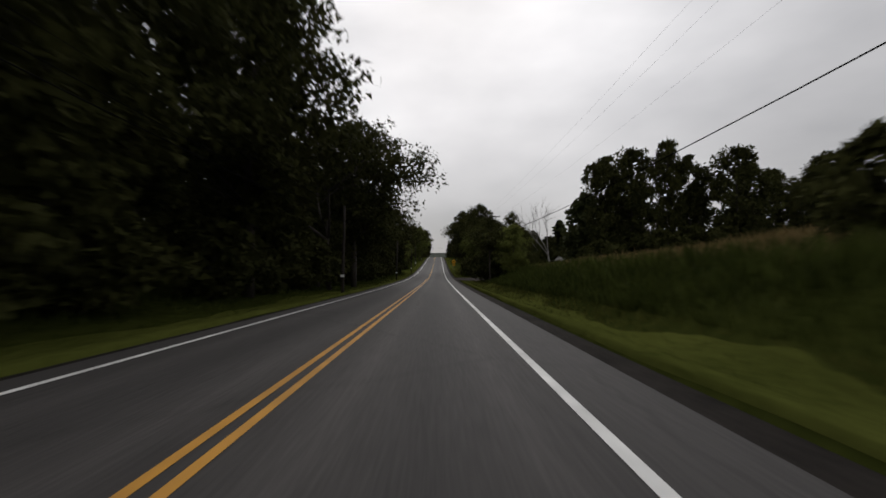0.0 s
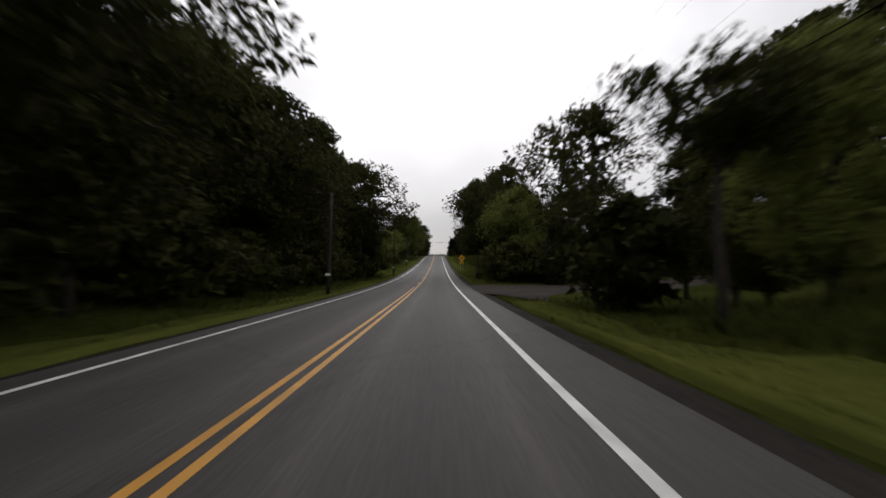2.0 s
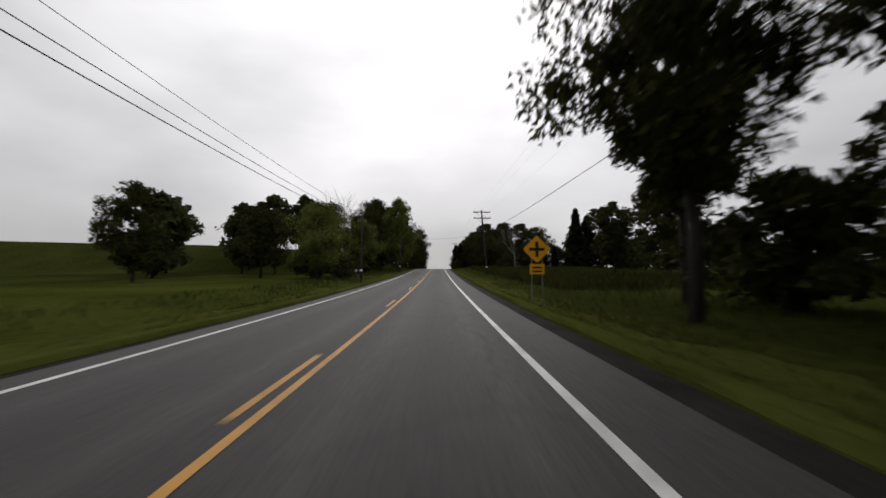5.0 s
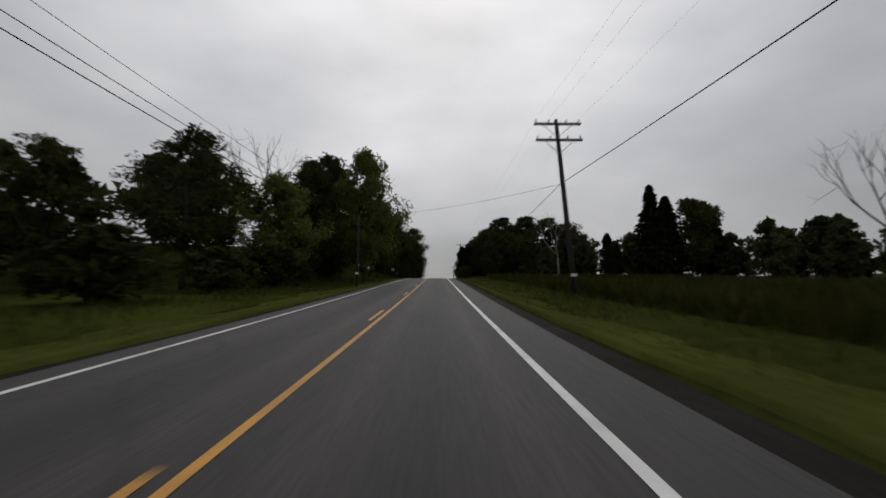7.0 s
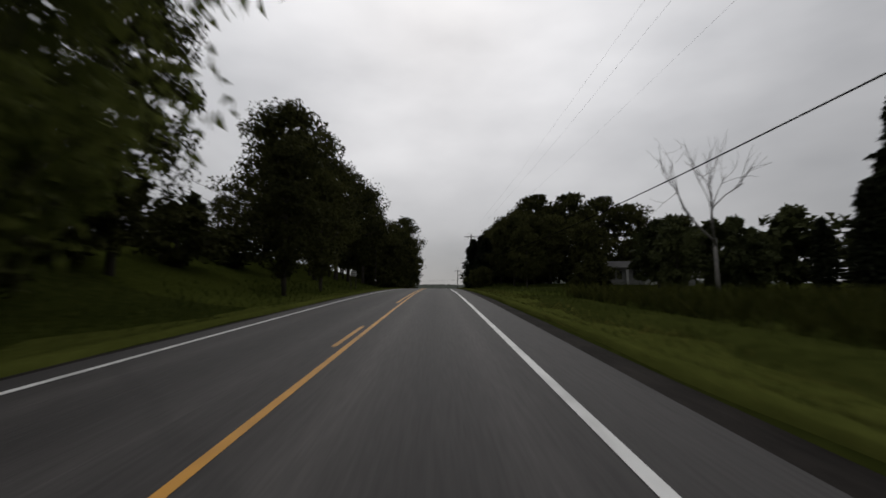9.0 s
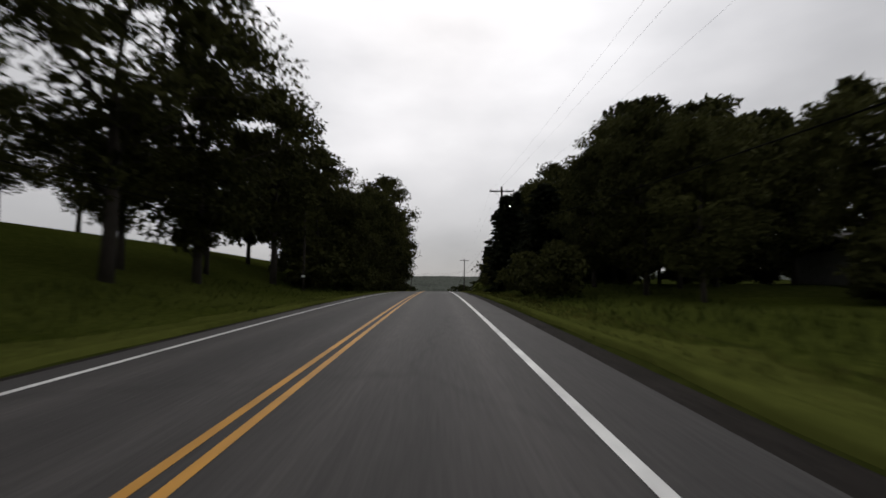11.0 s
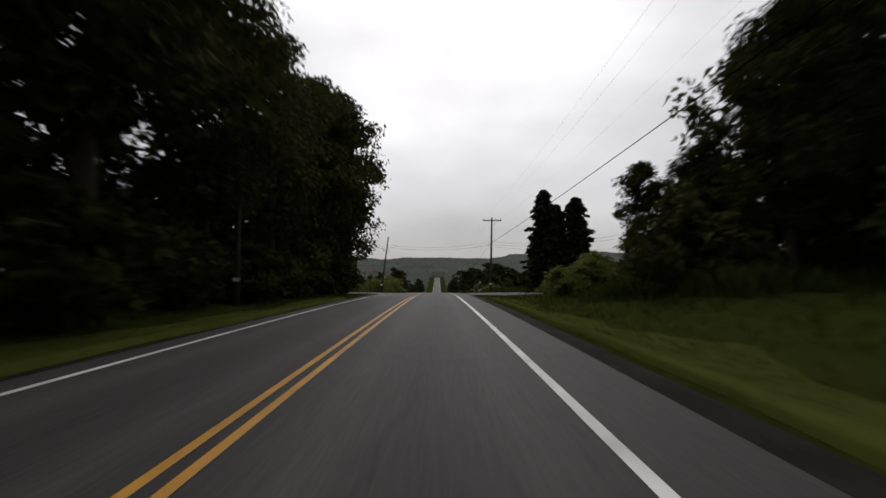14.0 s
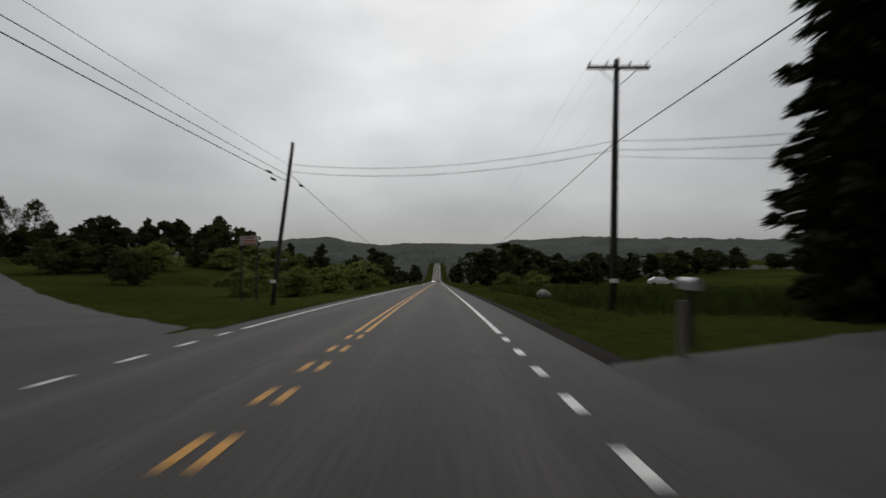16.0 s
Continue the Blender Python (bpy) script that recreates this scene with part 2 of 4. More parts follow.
ROAD_L, ROAD_R = -5.45, 2.5
GRAVEL_L, GRAVEL_R = -5.95, 3.35


# side ways: start, end, half width, flare at the mouth
SIDE_WAYS = (((-3.6, 323.5), (-90, 403), 3.3, 3.6), ((0.8, 319.5), (90, 370.0), 4.5, 3.3), ((1.6, 70.5), (34, 79.5), 3.3, 9.0))


def inside_way(x, y, side):
    """Metres inside the edge of a side way, negative outside."""
    (ax, ay), (bx, by), half, flare = side
    length = math.hypot(bx - ax, by - ay)
    dx, dy = (bx - ax) / length, (by - ay) / length
    along = (x - ax) * dx + (y - ay) * dy
    off = np.abs((y - ay) * dx - (x - ax) * dy)
    return np.minimum(half + flare * np.exp(-np.clip(along, 0, None) / 3.2) - off, np.minimum(along, length - along) + 0.5)


def ground_z(x, y):
    """Height of the ground, sunk a little under the paved surfaces."""
    sunk = np.zeros_like(np.asarray(x, dtype=float) + np.asarray(y, dtype=float))
    for side in SIDE_WAYS:
        sunk = np.maximum(sunk, ramp(inside_way(x, y, side), 0.7, 1.3))
    under = ramp(-np.maximum(x - GRAVEL_R, GRAVEL_L - x), 0.05, 0.5)
    return land_z(x, y) - 0.25 * under - 0.09 * sunk * (1 - under)


def land_z(x, y):
    """Height of the meadow, verges and hills beside the road."""
    x, y = np.asarray(x, dtype=float), np.asarray(y, dtype=float)
    z = road_z(y)
    right = np.clip(x - GRAVEL_R, 0, None)
    z = z - 0.20 * window(x, 4.3, 5.1, 0.9) * (1 - window(y, 54, 80, 4)) * (1 - window(y, 309, 331, 4))
    z = z - 0.10 * window(x, -7.6, -6.8, 0.8) * (1 - window(y, 309, 331, 4))
    # bank with the tall-grass field
    z = z + window(y, -60, 44, 10) * (1.5 * ramp(x, 4.2, 9.5) + 0.6 * ramp(x, 8, 20))
    z = z + window(y, -60, 78, 16) * 3.4 * ramp(x, 15, 40) * ramp(y, -30, 60)
    # wooded rise
    z = z + window(y, -60, 75, 20) * 1.2 * ramp(-x, 7, 22)
    # lawn climbing behind the tree row
    z = z + window(y, 196, 285, 20) * (4.3 * ramp(-x, 8, 25) + 1.3 * ramp(-x, 24, 60))
    # mound before the crossing
    z = z + window(y, 303, 317, 5) * (1.6 * ramp(x, 8.5, 14) + 0.8 * ramp(x, 14, 22))
    z = z + window(y, 250, 292, 12) * 0.8 * ramp(x, 4.5, 10)
    # level fields either side of the falling road
    z = z + (road_z(322.0) - z) * window(y, 322, 440, 50) * np.where(y > 322, 1.0, 0.0) * (0.68 * ramp(-x, 10, 45) + 0.7 * ramp(x, 30, 85))
    z = z + 2.6 * window(y, 405, 470, 45) * ramp(-x, 14, 55)
    # gentle roll away from the road, and the far valley sides
    far = ramp(np.abs(x), 25, 140)
    z = z + far * 1.6 * np.sin(x * 0.021 + 1.3) * np.cos(y * 0.013)
    deep = ramp(y, 430, 900)
    z = z + deep * ramp(np.abs(x), 20, 400) * (15 * np.sin(x * 0.006 - 1.5) + 8 * np.sin(x * 0.015 + y * 0.004) + 4 * np.sin(x * 0.041 + 1.0))
    z = z + 0.03 * np.sin(x * 1.7) * np.sin(y * 0.9) * ramp(np.abs(x + 1.5), 5, 8)
    return z


def side_rows(step):
    pos = [0, 1.5, GRAVEL_R - 0.3, GRAVEL_R, 3.6, 3.9, 4.2, 4.5, 4.8, 5.1, 5.4, 5.7, 6.1, 6.5, 7, 8, 9, 10, 11.5, 13, 15, 17, 19, 21, 24, 27, 31, 36, 42, 50, 60, 75, 95, 120, 150, 190, 240, 310, 400, 520, 700, 1000, 1500]
    neg = [-1.5, -3.5, GRAVEL_L + 0.3, GRAVEL_L, -6.4, -6.9, -7.5, -8.2, -9, -10, -11.5, -13, -15, -17, -19, -21, -24, -27, -31, -36, -42, -50, -60, -75, -95, -120, -150, -190, -240, -310, -400, -520, -700, -1000, -1500]
    return np.array(sorted(pos + neg), dtype=float)


def grid_object(name, xs, ys, zfun, mat, lift=0.0):
    gx, gy = np.meshgrid(xs, ys)
    gz = zfun(gx, gy) + lift
    verts = np.stack([gx.ravel(), gy.ravel(), gz.ravel()], 1)
    w = len(xs)
    i, j = np.meshgrid(np.arange(len(ys) - 1), np.arange(w - 1), indexing="ij")
    a = (i * w + j).ravel()
    return raw_mesh(name, verts, np.stack([a, a + 1, a + w + 1, a + w], 1), mat, smooth=True)


ys = np.concatenate([np.arange(-160, 50, 2.0), np.arange(50, 84, 1.0), np.arange(84, 300, 2.0), np.arange(300, 340, 1.0), np.arange(340, 620, 8.0), np.arange(620, 1300, 20.0), np.arange(1300, 2400, 60.0)])
ground = grid_object("ground", side_rows(0), ys, ground_z, SOIL_GRASS)
tagged(ground, "rough green meadow and mown verges beside the road", "ground", kind="structure")


def surface_z(x, y):
    """The road's cambered surface."""
    return road_z(y) - 0.012 * np.abs(np.asarray(x) + 1.7)


road_ys = np.concatenate([np.arange(-120, 345, 2.5), np.arange(345, 960, 10.0)])
road = grid_object("road", np.array([ROAD_L, -4.8, -3.3, -1.7, 0, 1.4, ROAD_R]), road_ys, surface_z, ASPHALT)
tagged(road, "grey two-lane asphalt road with worn wheel tracks", "road", kind="structure")
shoulder = grid_object("shoulder", np.array([ROAD_R - 0.15, 2.75, GRAVEL_R - 0.1, GRAVEL_R + 0.35]), road_ys[road_ys < 700],
                       lambda x, y: surface_z(x, y) - 0.016 - 0.14 * ramp(x, 2.9, 3.7), GRAVEL)
tagged(shoulder, "dark gravel shoulder along the asphalt", "road shoulder", kind="structure")
shoulder = grid_object("shoulder", np.array([GRAVEL_L - 0.3, GRAVEL_L + 0.1, ROAD_L + 0.15]), road_ys[road_ys < 700],
                       lambda x, y: surface_z(x, y) - 0.016 - 0.12 * ramp(-x, 5.7, 6.25), GRAVEL)
tagged(shoulder, "narrow dark gravel shoulder along the asphalt", "road shoulder", kind="structure")


def painted(name, x, width, spans, mat, label):
    """A painted line as one thin ribbon a span, just above the asphalt."""
    verts, faces = [], []
    for y0, y1 in spans:
        stops = np.unique(np.append(np.arange(y0, y1, 2.5), y1))
        for y in stops:
            for dx in (-width / 2, width / 2):
                verts.append((x + dx, y, float(surface_z(x + dx, y)) + 0.006))
        base = len(verts) - 2 * len(stops)
        faces += [(base + 2 * k, base + 2 * k + 1, base + 2 * k + 3, base + 2 * k + 2) for k in range(len(stops) - 1)]
    ob = raw_mesh(name, verts, faces, mat, road)
    ob["label"] = label
    return ob


def dashes(y0, y1, on, off):
    return [(y, min(y + on, y1)) for y in np.arange(y0, y1, on + off)]


painted("edge_line", 1.38, 0.13, [(-120, 314.6)] + dashes(315.3, 329.5, 0.55, 0.95) + [(330, 900)], WHITE_LINE, "white painted edge line")
painted("edge_line", -4.82, 0.12, [(-120, 311)] + dashes(313.3, 330.5, 0.55, 0.95) + [(331, 900)], WHITE_LINE, "white painted edge line")
painted("centre_line", -1.62, 0.10, [(-120, 312)] + dashes(314, 329.5, 0.55, 0.95) + [(330, 900)], YELLOW_LINE, "solid yellow painted centre line")
painted("centre_line", -1.85, 0.10, [(-120, 74)] + dashes(80, 196, 3.0, 9.0) + [(200, 312)] + dashes(314, 329.5, 0.55, 0.95) + [(330, 900)], YELLOW_LINE, "broken yellow painted centre line")


# ---- trees ----
def leaf_cloud(centres, radii, count, length, width, rng, droop=0.3, flat=0.75):
    """Pointed leaves scattered round clump centres; arrays of vertices and triangles."""
    pick = rng.integers(0, len(centres), count)
    off = rng.normal(size=(count, 3))
    off /= np.linalg.norm(off, axis=1)[:, None] + 1e-6
    off *= (rng.random(count) ** 0.45)[:, None]
    off[:, 2] *= flat
    pos = centres[pick] + off * radii[pick][:, None]
    out = off + 0.7 * rng.normal(size=(count, 3))
    out[:, 2] -= droop
    out /= np.linalg.norm(out, axis=1)[:, None] + 1e-6
    side = np.cross(out, rng.normal(size=(count, 3)))
    side /= np.linalg.norm(side, axis=1)[:, None] + 1e-6
    size = (0.6 + 0.8 * rng.random(count))[:, None]
    a = out * length * size / 2
    b = side * width * size / 2
    sag = np.zeros_like(a)
    sag[:, 2] = -0.1 * length
    verts = np.stack([pos - a + b, pos + a + sag, pos - 0.4 * a - b], 1).reshape(-1, 3)
    faces = np.arange(3 * count).reshape(-1, 3)
    return verts, faces


def joined(*clouds):
    verts, faces, base = [], [], 0
    for v, f in clouds:
        verts.append(v)
        faces.append(f + base)
        base += len(v)
    return np.concatenate(verts), np.concatenate(faces)


def broadleaf(name, seed, height, radius, bottom, leaves, leaf, mat, label, category="tree", clumps=115, lean=0.0, peak=0.45):
    """A broad-leaved tree at the origin: tapered trunk with limbs, and an uneven crown of leaf clumps."""
    rng = np.random.default_rng(seed)
    tree = thing(name, 0, 0, 0, label, category)
    lobes = rng.random(12) * 0.6 + 0.62
    cs, rs = [], []
    for k in range(clumps):
        u = (k + rng.random()) / clumps
        env = math.sin(math.pi * min(1.0, (u / (2 * peak)) if u < peak else 0.5 + (u - peak) / (2 * (1 - peak)))) ** 0.6
        ang = rng.random() * math.tau
        lobe = lobes[int(ang / math.tau * 12) % 12] * (0.85 + 0.3 * rng.random())
        r = radius * env * lobe * (0.35 + 0.65 * rng.random() ** 0.5)
        cs.append((r * math.cos(ang) + lean * u, r * math.sin(ang), bottom + (height - bottom) * (0.06 + 0.88 * u)))
        rs.append((0.09 + 0.15 * rng.random() ** 1.5) * radius * (0.8 + 0.5 * env) + 0.15)
    cs, rs = np.array(cs), np.array(rs)
    # draw stray clumps in until they touch a neighbour
    for _ in range(6):
        apart = np.linalg.norm(cs[:, None] - cs[None], axis=2) - 0.8 * (rs[:, None] + rs[None])
        np.fill_diagonal(apart, 99.0)
        stray = np.sort(apart, axis=1)[:, 1] > 0
        cs[stray, :2] *= 0.85
    bm = bmesh.new()
    r0 = 0.0105 * height + 0.045
    top = bottom + 0.7 * (height - bottom)
    knots = [(0.12 * rng.normal() * i / 4 + lean * 0.5 * i / 5, 0.12 * rng.normal() * i / 4, top * i / 5) for i in range(6)]
    knots[0] = (0, 0, -0.3)
    add_tube(bm, knots, [r0 * 1.2, r0, r0 * 0.85, r0 * 0.68, r0 * 0.45, r0 * 0.2], 9)
    for k in rng.choice(clumps, min(26, clumps), replace=False):
        c = cs[k]
        h = min(max(bottom * 0.7, c[2] - 0.5 * math.hypot(c[0], c[1]) - 0.5), top * 0.95)
        f = h / top * 5
        i = min(int(f), 4)
        s = Vector(knots[i]).lerp(Vector(knots[i + 1]), f - i)
        e = Vector([float(a) for a in c])
        mid = s.lerp(e, 0.5) + Vector((0, 0, 0.12 * (e - s).length))
        rr = r0 * (0.42 - 0.3 * h / height)
        add_tube(bm, [s, mid, e], [rr, rr * 0.6, rr * 0.18], 5)
    part("trunk", bm, BARK, tree, smooth=True)
    v, f = joined(leaf_cloud(cs, rs, leaves, leaf, leaf * 0.62, rng),
                  leaf_cloud(cs * (0.55, 0.55, 0.92) + (0, 0, 0.06 * height), rs * 0.7, leaves // 7, leaf * 1.8, leaf * 1.4, rng))
    raw_mesh("crown", v, f, mat, tree)
    return tree


def conifer(name, seed, height, radius, leaves, mat, label, bottom=0.4, taper=0.48):
    """A spruce at the origin: straight trunk and drooping whorls of needle sprays."""
    rng = np.random.default_rng(seed)
    tree = thing(name, 0, 0, 0, label, "tree")
    bm = bmesh.new()
    add_tube(bm, [(0, 0, -0.3), (0, 0, height * 0.5), (0, 0, height * 0.98)], [0.014 * height + 0.04, 0.009 * height, 0.02], 8)
    verts, faces, base = [], [], 0
    levels = int(height / 0.34)
    per = max(8, leaves // (levels * 9))
    for i in range(levels):
        u = i / levels
        z = bottom + (height - bottom) * u
        reach = radius * (1 - u) ** taper * (0.72 + 0.45 * rng.random()) * (0.72 + 0.28 * min(1.0, u / 0.22)) + 0.12
        for k in range(9):
            ang = math.tau * (k + 0.5 * (i % 2) + 0.35 * rng.normal()) / 9
            r = reach * (0.65 + 0.5 * rng.random())
            if k % 3 == 0:
                add_tube(bm, [(0, 0, z), (0.9 * r * math.cos(ang), 0.9 * r * math.sin(ang), z - 0.25 * r)], [0.025, 0.006], 4)
            s = rng.random(per) ** 0.6 * r
            lat = rng.normal(size=per) * 0.16 * (r - s + 0.35)
            pos = np.stack([s * math.cos(ang) - lat * math.sin(ang), s * math.sin(ang) + lat * math.cos(ang),
                            z - 0.28 * s + 0.12 * s * s / max(r, 0.3) - np.abs(lat) * 0.4 + 0.06 * rng.normal(size=per)], 1)
            d = np.stack([math.cos(ang) - 1.2 * lat * math.sin(ang), math.sin(ang) + 1.2 * lat * math.cos(ang), -0.45 + 0.3 * rng.normal(size=per)], 1)
            d /= np.linalg.norm(d, axis=1)[:, None]
            side = np.cross(d, rng.normal(size=(per, 3)) + np.array((0, 0, 1.0)))
            side /= np.linalg.norm(side, axis=1)[:, None] + 1e-6
            a, b = d * 0.26 * (0.6 + 0.7 * rng.random(per))[:, None], side * 0.10
            verts.append(np.stack([pos - a + b, pos + a, pos - 0.5 * a - b], 1).reshape(-1, 3))
            faces.append(np.arange(3 * per).reshape(-1, 3) + base)
            base += 3 * per
    part("trunk", bm, BARK, tree, smooth=True)
    raw_mesh("crown", np.concatenate(verts), np.concatenate(faces), mat, tree)
    return tree


def bare_tree(name, seed, height, mat, label, category="dead tree", leaves=0):
    """A leafless or thinly leafed tree: trunk, limbs and forked twigs in one skeleton."""
    rng = np.random.default_rng(seed)
    tree = thing(name, 0, 0, 0, label, category)
    bm = bmesh.new()
    tips = []

    def grow(p, d, length, r, depth):
        q = p + d * length
        bend = p.lerp(q, 0.5) + Vector(rng.normal(size=3)) * 0.04 * length
        add_tube(bm, [p, bend, q], [r, r * 0.8, r * 0.6], 6 if depth > 2 else 4)
        if depth < 2:
            tips.append(q)
        if depth:
            for _ in range(3 if depth > 1 else 2):
                nd = (d + 0.42 * Vector(rng.normal(size=3)) + Vector((0, 0, 0.12))).normalized()
                grow(p.lerp(q, float(0.65 + 0.35 * rng.random())), nd, length * float(0.62 + 0.2 * rng.random()), r * 0.52, depth - 1)

    grow(Vector((0, 0, -0.3)), Vector((0.02, 0.02, 1)), height * 0.36, 0.012 * height + 0.03, 4)
    part("trunk", bm, mat, tree, smooth=True)
    if leaves:
        low = [p for p in tips if p.z < 0.80 * height]
        v, f = leaf_cloud(np.array([tuple(p) for p in low]), np.full(len(low), 0.075 * height), leaves, 0.24, 0.15, rng)
        raw_mesh("crown", v, f, LEAF, tree)
    return tree


BROAD = [
    broadleaf("broadleaf_tree", 11, 15, 5.2, 2.6, 10400, 0.315, LEAF, "tall dark green broadleaf tree in full leaf"),
    broadleaf("broadleaf_tree", 12, 15, 5.6, 3.4, 10400, 0.315, LEAF, "broad dark green roadside tree with a gappy crown", peak=0.55),
    broadleaf("broadleaf_tree", 13, 15, 4.6, 1.2, 10400, 0.315, LEAF, "dense dark green tree leafed almost to the ground", peak=0.4),
    broadleaf("broadleaf_tree", 14, 15, 6.0, 3.8, 10400, 0.315, LEAF, "spreading dark green tree with long overhanging limbs", clumps=95, peak=0.6),
]
AIRY = broadleaf("broadleaf_tree", 15, 13, 4.6, 2.5, 6200, 0.26, LEAF, "airy green tree with sky showing through its crown", clumps=75, peak=0.55)
DROOP = broadleaf("broadleaf_tree", 17, 6, 3.0, 3.9, 2600, 0.2, LEAF, "small roadside tree with a drooping flat top", clumps=30, peak=0.6)
LIGHT = broadleaf("broadleaf_tree", 16, 11, 4.8, 0.9, 12000, 0.28, LEAF_LIGHT, "light green bushy tree with soft drooping foliage", peak=0.45)
SHRUB = [
    broadleaf("bush", 21, 4.0, 2.6, 0.1, 1900, 0.365, LEAF, "dense dark green bush at the edge of the wood", "bush", clumps=48, peak=0.35),
    broadleaf("bush", 22, 4.0, 2.9, 0.05, 1900, 0.365, LEAF_LIGHT, "rounded green bush beside the verge", "bush", clumps=48, peak=0.35),
]
BACK = [
    broadleaf("broadleaf_tree", 61, 15, 5.2, 2.0, 4600, 0.50, LEAF, "dark green tree in the second row of the wood", clumps=80),
    broadleaf("broadleaf_tree", 62, 15, 5.6, 1.2, 4600, 0.50, LEAF, "dense dark green tree deep in the wood", clumps=80, peak=0.5),
]
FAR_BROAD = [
    broadleaf("distant_tree", 31, 12, 5.0, 0.8, 1250, 0.97, LEAF_HAZED, "distant dark green tree on the skyline", clumps=40),
    broadleaf("distant_tree", 32, 12, 5.8, 0.5, 1250, 0.99, LEAF_HAZED, "distant rounded green tree in a hedge line", clumps=40, peak=0.5),
    broadleaf("distant_tree", 33, 12, 4.6, 0.1, 950, 1.0, LEAF_HAZED, "distant ragged green tree above the brush", clumps=26, peak=0.35, lean=1.2),
    broadleaf("distant_tree", 34, 12, 6.2, 0.1, 950, 1.0, LEAF_HAZED, "distant broad dark tree in a hedge line", clumps=22, peak=0.6),
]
SPRUCE = [
    conifer("spruce_tree", 41, 12, 2.75, 21000, NEEDLE, "tall dark green spruce with drooping boughs"),
    conifer("spruce_tree", 42, 12, 3.3, 21000, NEEDLE, "broad dark spruce with ragged drooping boughs"),
]
CONE = [
    conifer("spruce_tree", 43, 12, 2.9, 15000, NEEDLE, "dark pointed spruce at the edge of the field", taper=0.85),
    conifer("spruce_tree", 44, 12, 3.5, 15000, NEEDLE, "broad pointed dark spruce among other trees", taper=0.75),
]
DEAD = bare_tree("dead_tree", 51, 14, DEAD_WOOD, "bare grey dead tree with forked twigs")
THIN = bare_tree("broadleaf_tree", 57, 14, BARK, "thinly leafed tree with bare dark upper twigs", "tree", 2600)
BASE_HEIGHT = {**{o.name: 15.0 for o in (*BROAD, *BACK)}, AIRY.name: 13.0, DROOP.name: 6.0, LIGHT.name: 11.0, **{o.name: 4.0 for o in SHRUB},
               **{o.name: 12.0 for o in FAR_BROAD}, **{o.name: 12.0 for o in (*SPRUCE, *CONE)}, DEAD.name: 14.0, THIN.name: 14.0}
USED = set()


def plant(ob, x, y, height, group, wide=1.0, turn=None):
    """Set the model itself, or once that stands a copy of it, on the ground at x, y."""
    if ob in BROAD and abs(x) > 14.5:
        ob = BACK[BROAD.index(ob) % 2]
    s = height / BASE_HEIGHT[MODEL[ob]]
    a = (x * 137.7 + y * 91.3) % 360 if turn is None else turn
    m = pose(x, y, float(ground_z(x, y)) - 0.05, 0, 0, a) @ Matrix.Diagonal((s * wide, s * wide, s, 1))
    if ob not in USED:
        USED.add(ob)
        ob.matrix_basis = m
        ob["group"] = group
        made = ob
    else:
        made = copy_thing(ob, Matrix.Identity(4))
        made.matrix_basis = m
        made["group"] = group
    return made


MODEL = {o: o.name for o in (*BROAD, *BACK, AIRY, DROOP, LIGHT, *SHRUB, *FAR_BROAD, *SPRUCE, *CONE, DEAD, THIN)}
B0, B1, B2, B3 = BROAD
S0, S1 = SHRUB
F0, F1, F2, F3 = FAR_BROAD
P0, P1 = SPRUCE
C0, C1 = CONE

# dark wood on the far side of the road, at the start
WOOD = "trees of the roadside wood"
for x, y, h, tree, wide in ((-10, 2, 16, B0, 1), (-9.5, 9, 15, B2, 1), (-11, 16, 13, B1, 1), (-9.5, 22.3, 17.5, B0, 1.12), (-11.5, 30, 16, B2, 1.1), (-9.6, 38.5, 9.5, B2, 1.2), (-8.2, 33.5, 15.5, THIN, 1.0), (-10, 37, 13, AIRY, 0.8), (-7.8, 41, 15.5, B3, 1.15), (-8.7, 46, 13.8, B1, 1.15),
                            (-12, 45, 9.5, B0, 1.1), (-10, 52, 13, B2, 1), (-12, 60, 12.5, B1, 1.1), (-13.4, 64, 14.5, B0, 1.1), (-14, 70.5, 14.5, B2, 1.1), (-10.5, 67, 13, B0, 1.05), (-10, 75, 14, B2, 1.05), (-11.5, 83, 13.5, B1, 1.1), (-12, 90, 15, B2, 1.1), (-9.6, 94, 14.5, B3, 1.18), (-10.4, 100, 10, B2, 1.2), (-13, 106, 11, B2, 1.1), (-14, 97, 12, B0, 1.1),
                            (-17, 5, 18, B2, 1.1), (-17, 19, 13, B0, 1.1), (-18, 33, 18, B1, 1.1), (-18, 48, 10, B2, 1.1), (-18, 63, 13, B0, 1.1), (-18, 77, 16, B1, 1.1), (-19, 90, 15, B2, 1),
                            (-26, 12, 18, B1, 1.2), (-26, 40, 16, B0, 1.2), (-27, 68, 14, B2, 1.2)):
    plant(tree, x, y, h, WOOD, wide)
for y in range(0, 106, 6):
    plant(S0, -9.4 - 1.2 * random.random(), y + 2 * random.random(), 3.2 + random.random(), "bushes under the wood", 1.2)

for k in range(15):
    plant(S0, -14.6 - 2.2 * (k % 2), 3 + 6.6 * k, 4.4 + 0.5 * math.sin(2 * k), "bushes under the wood", 1.35)

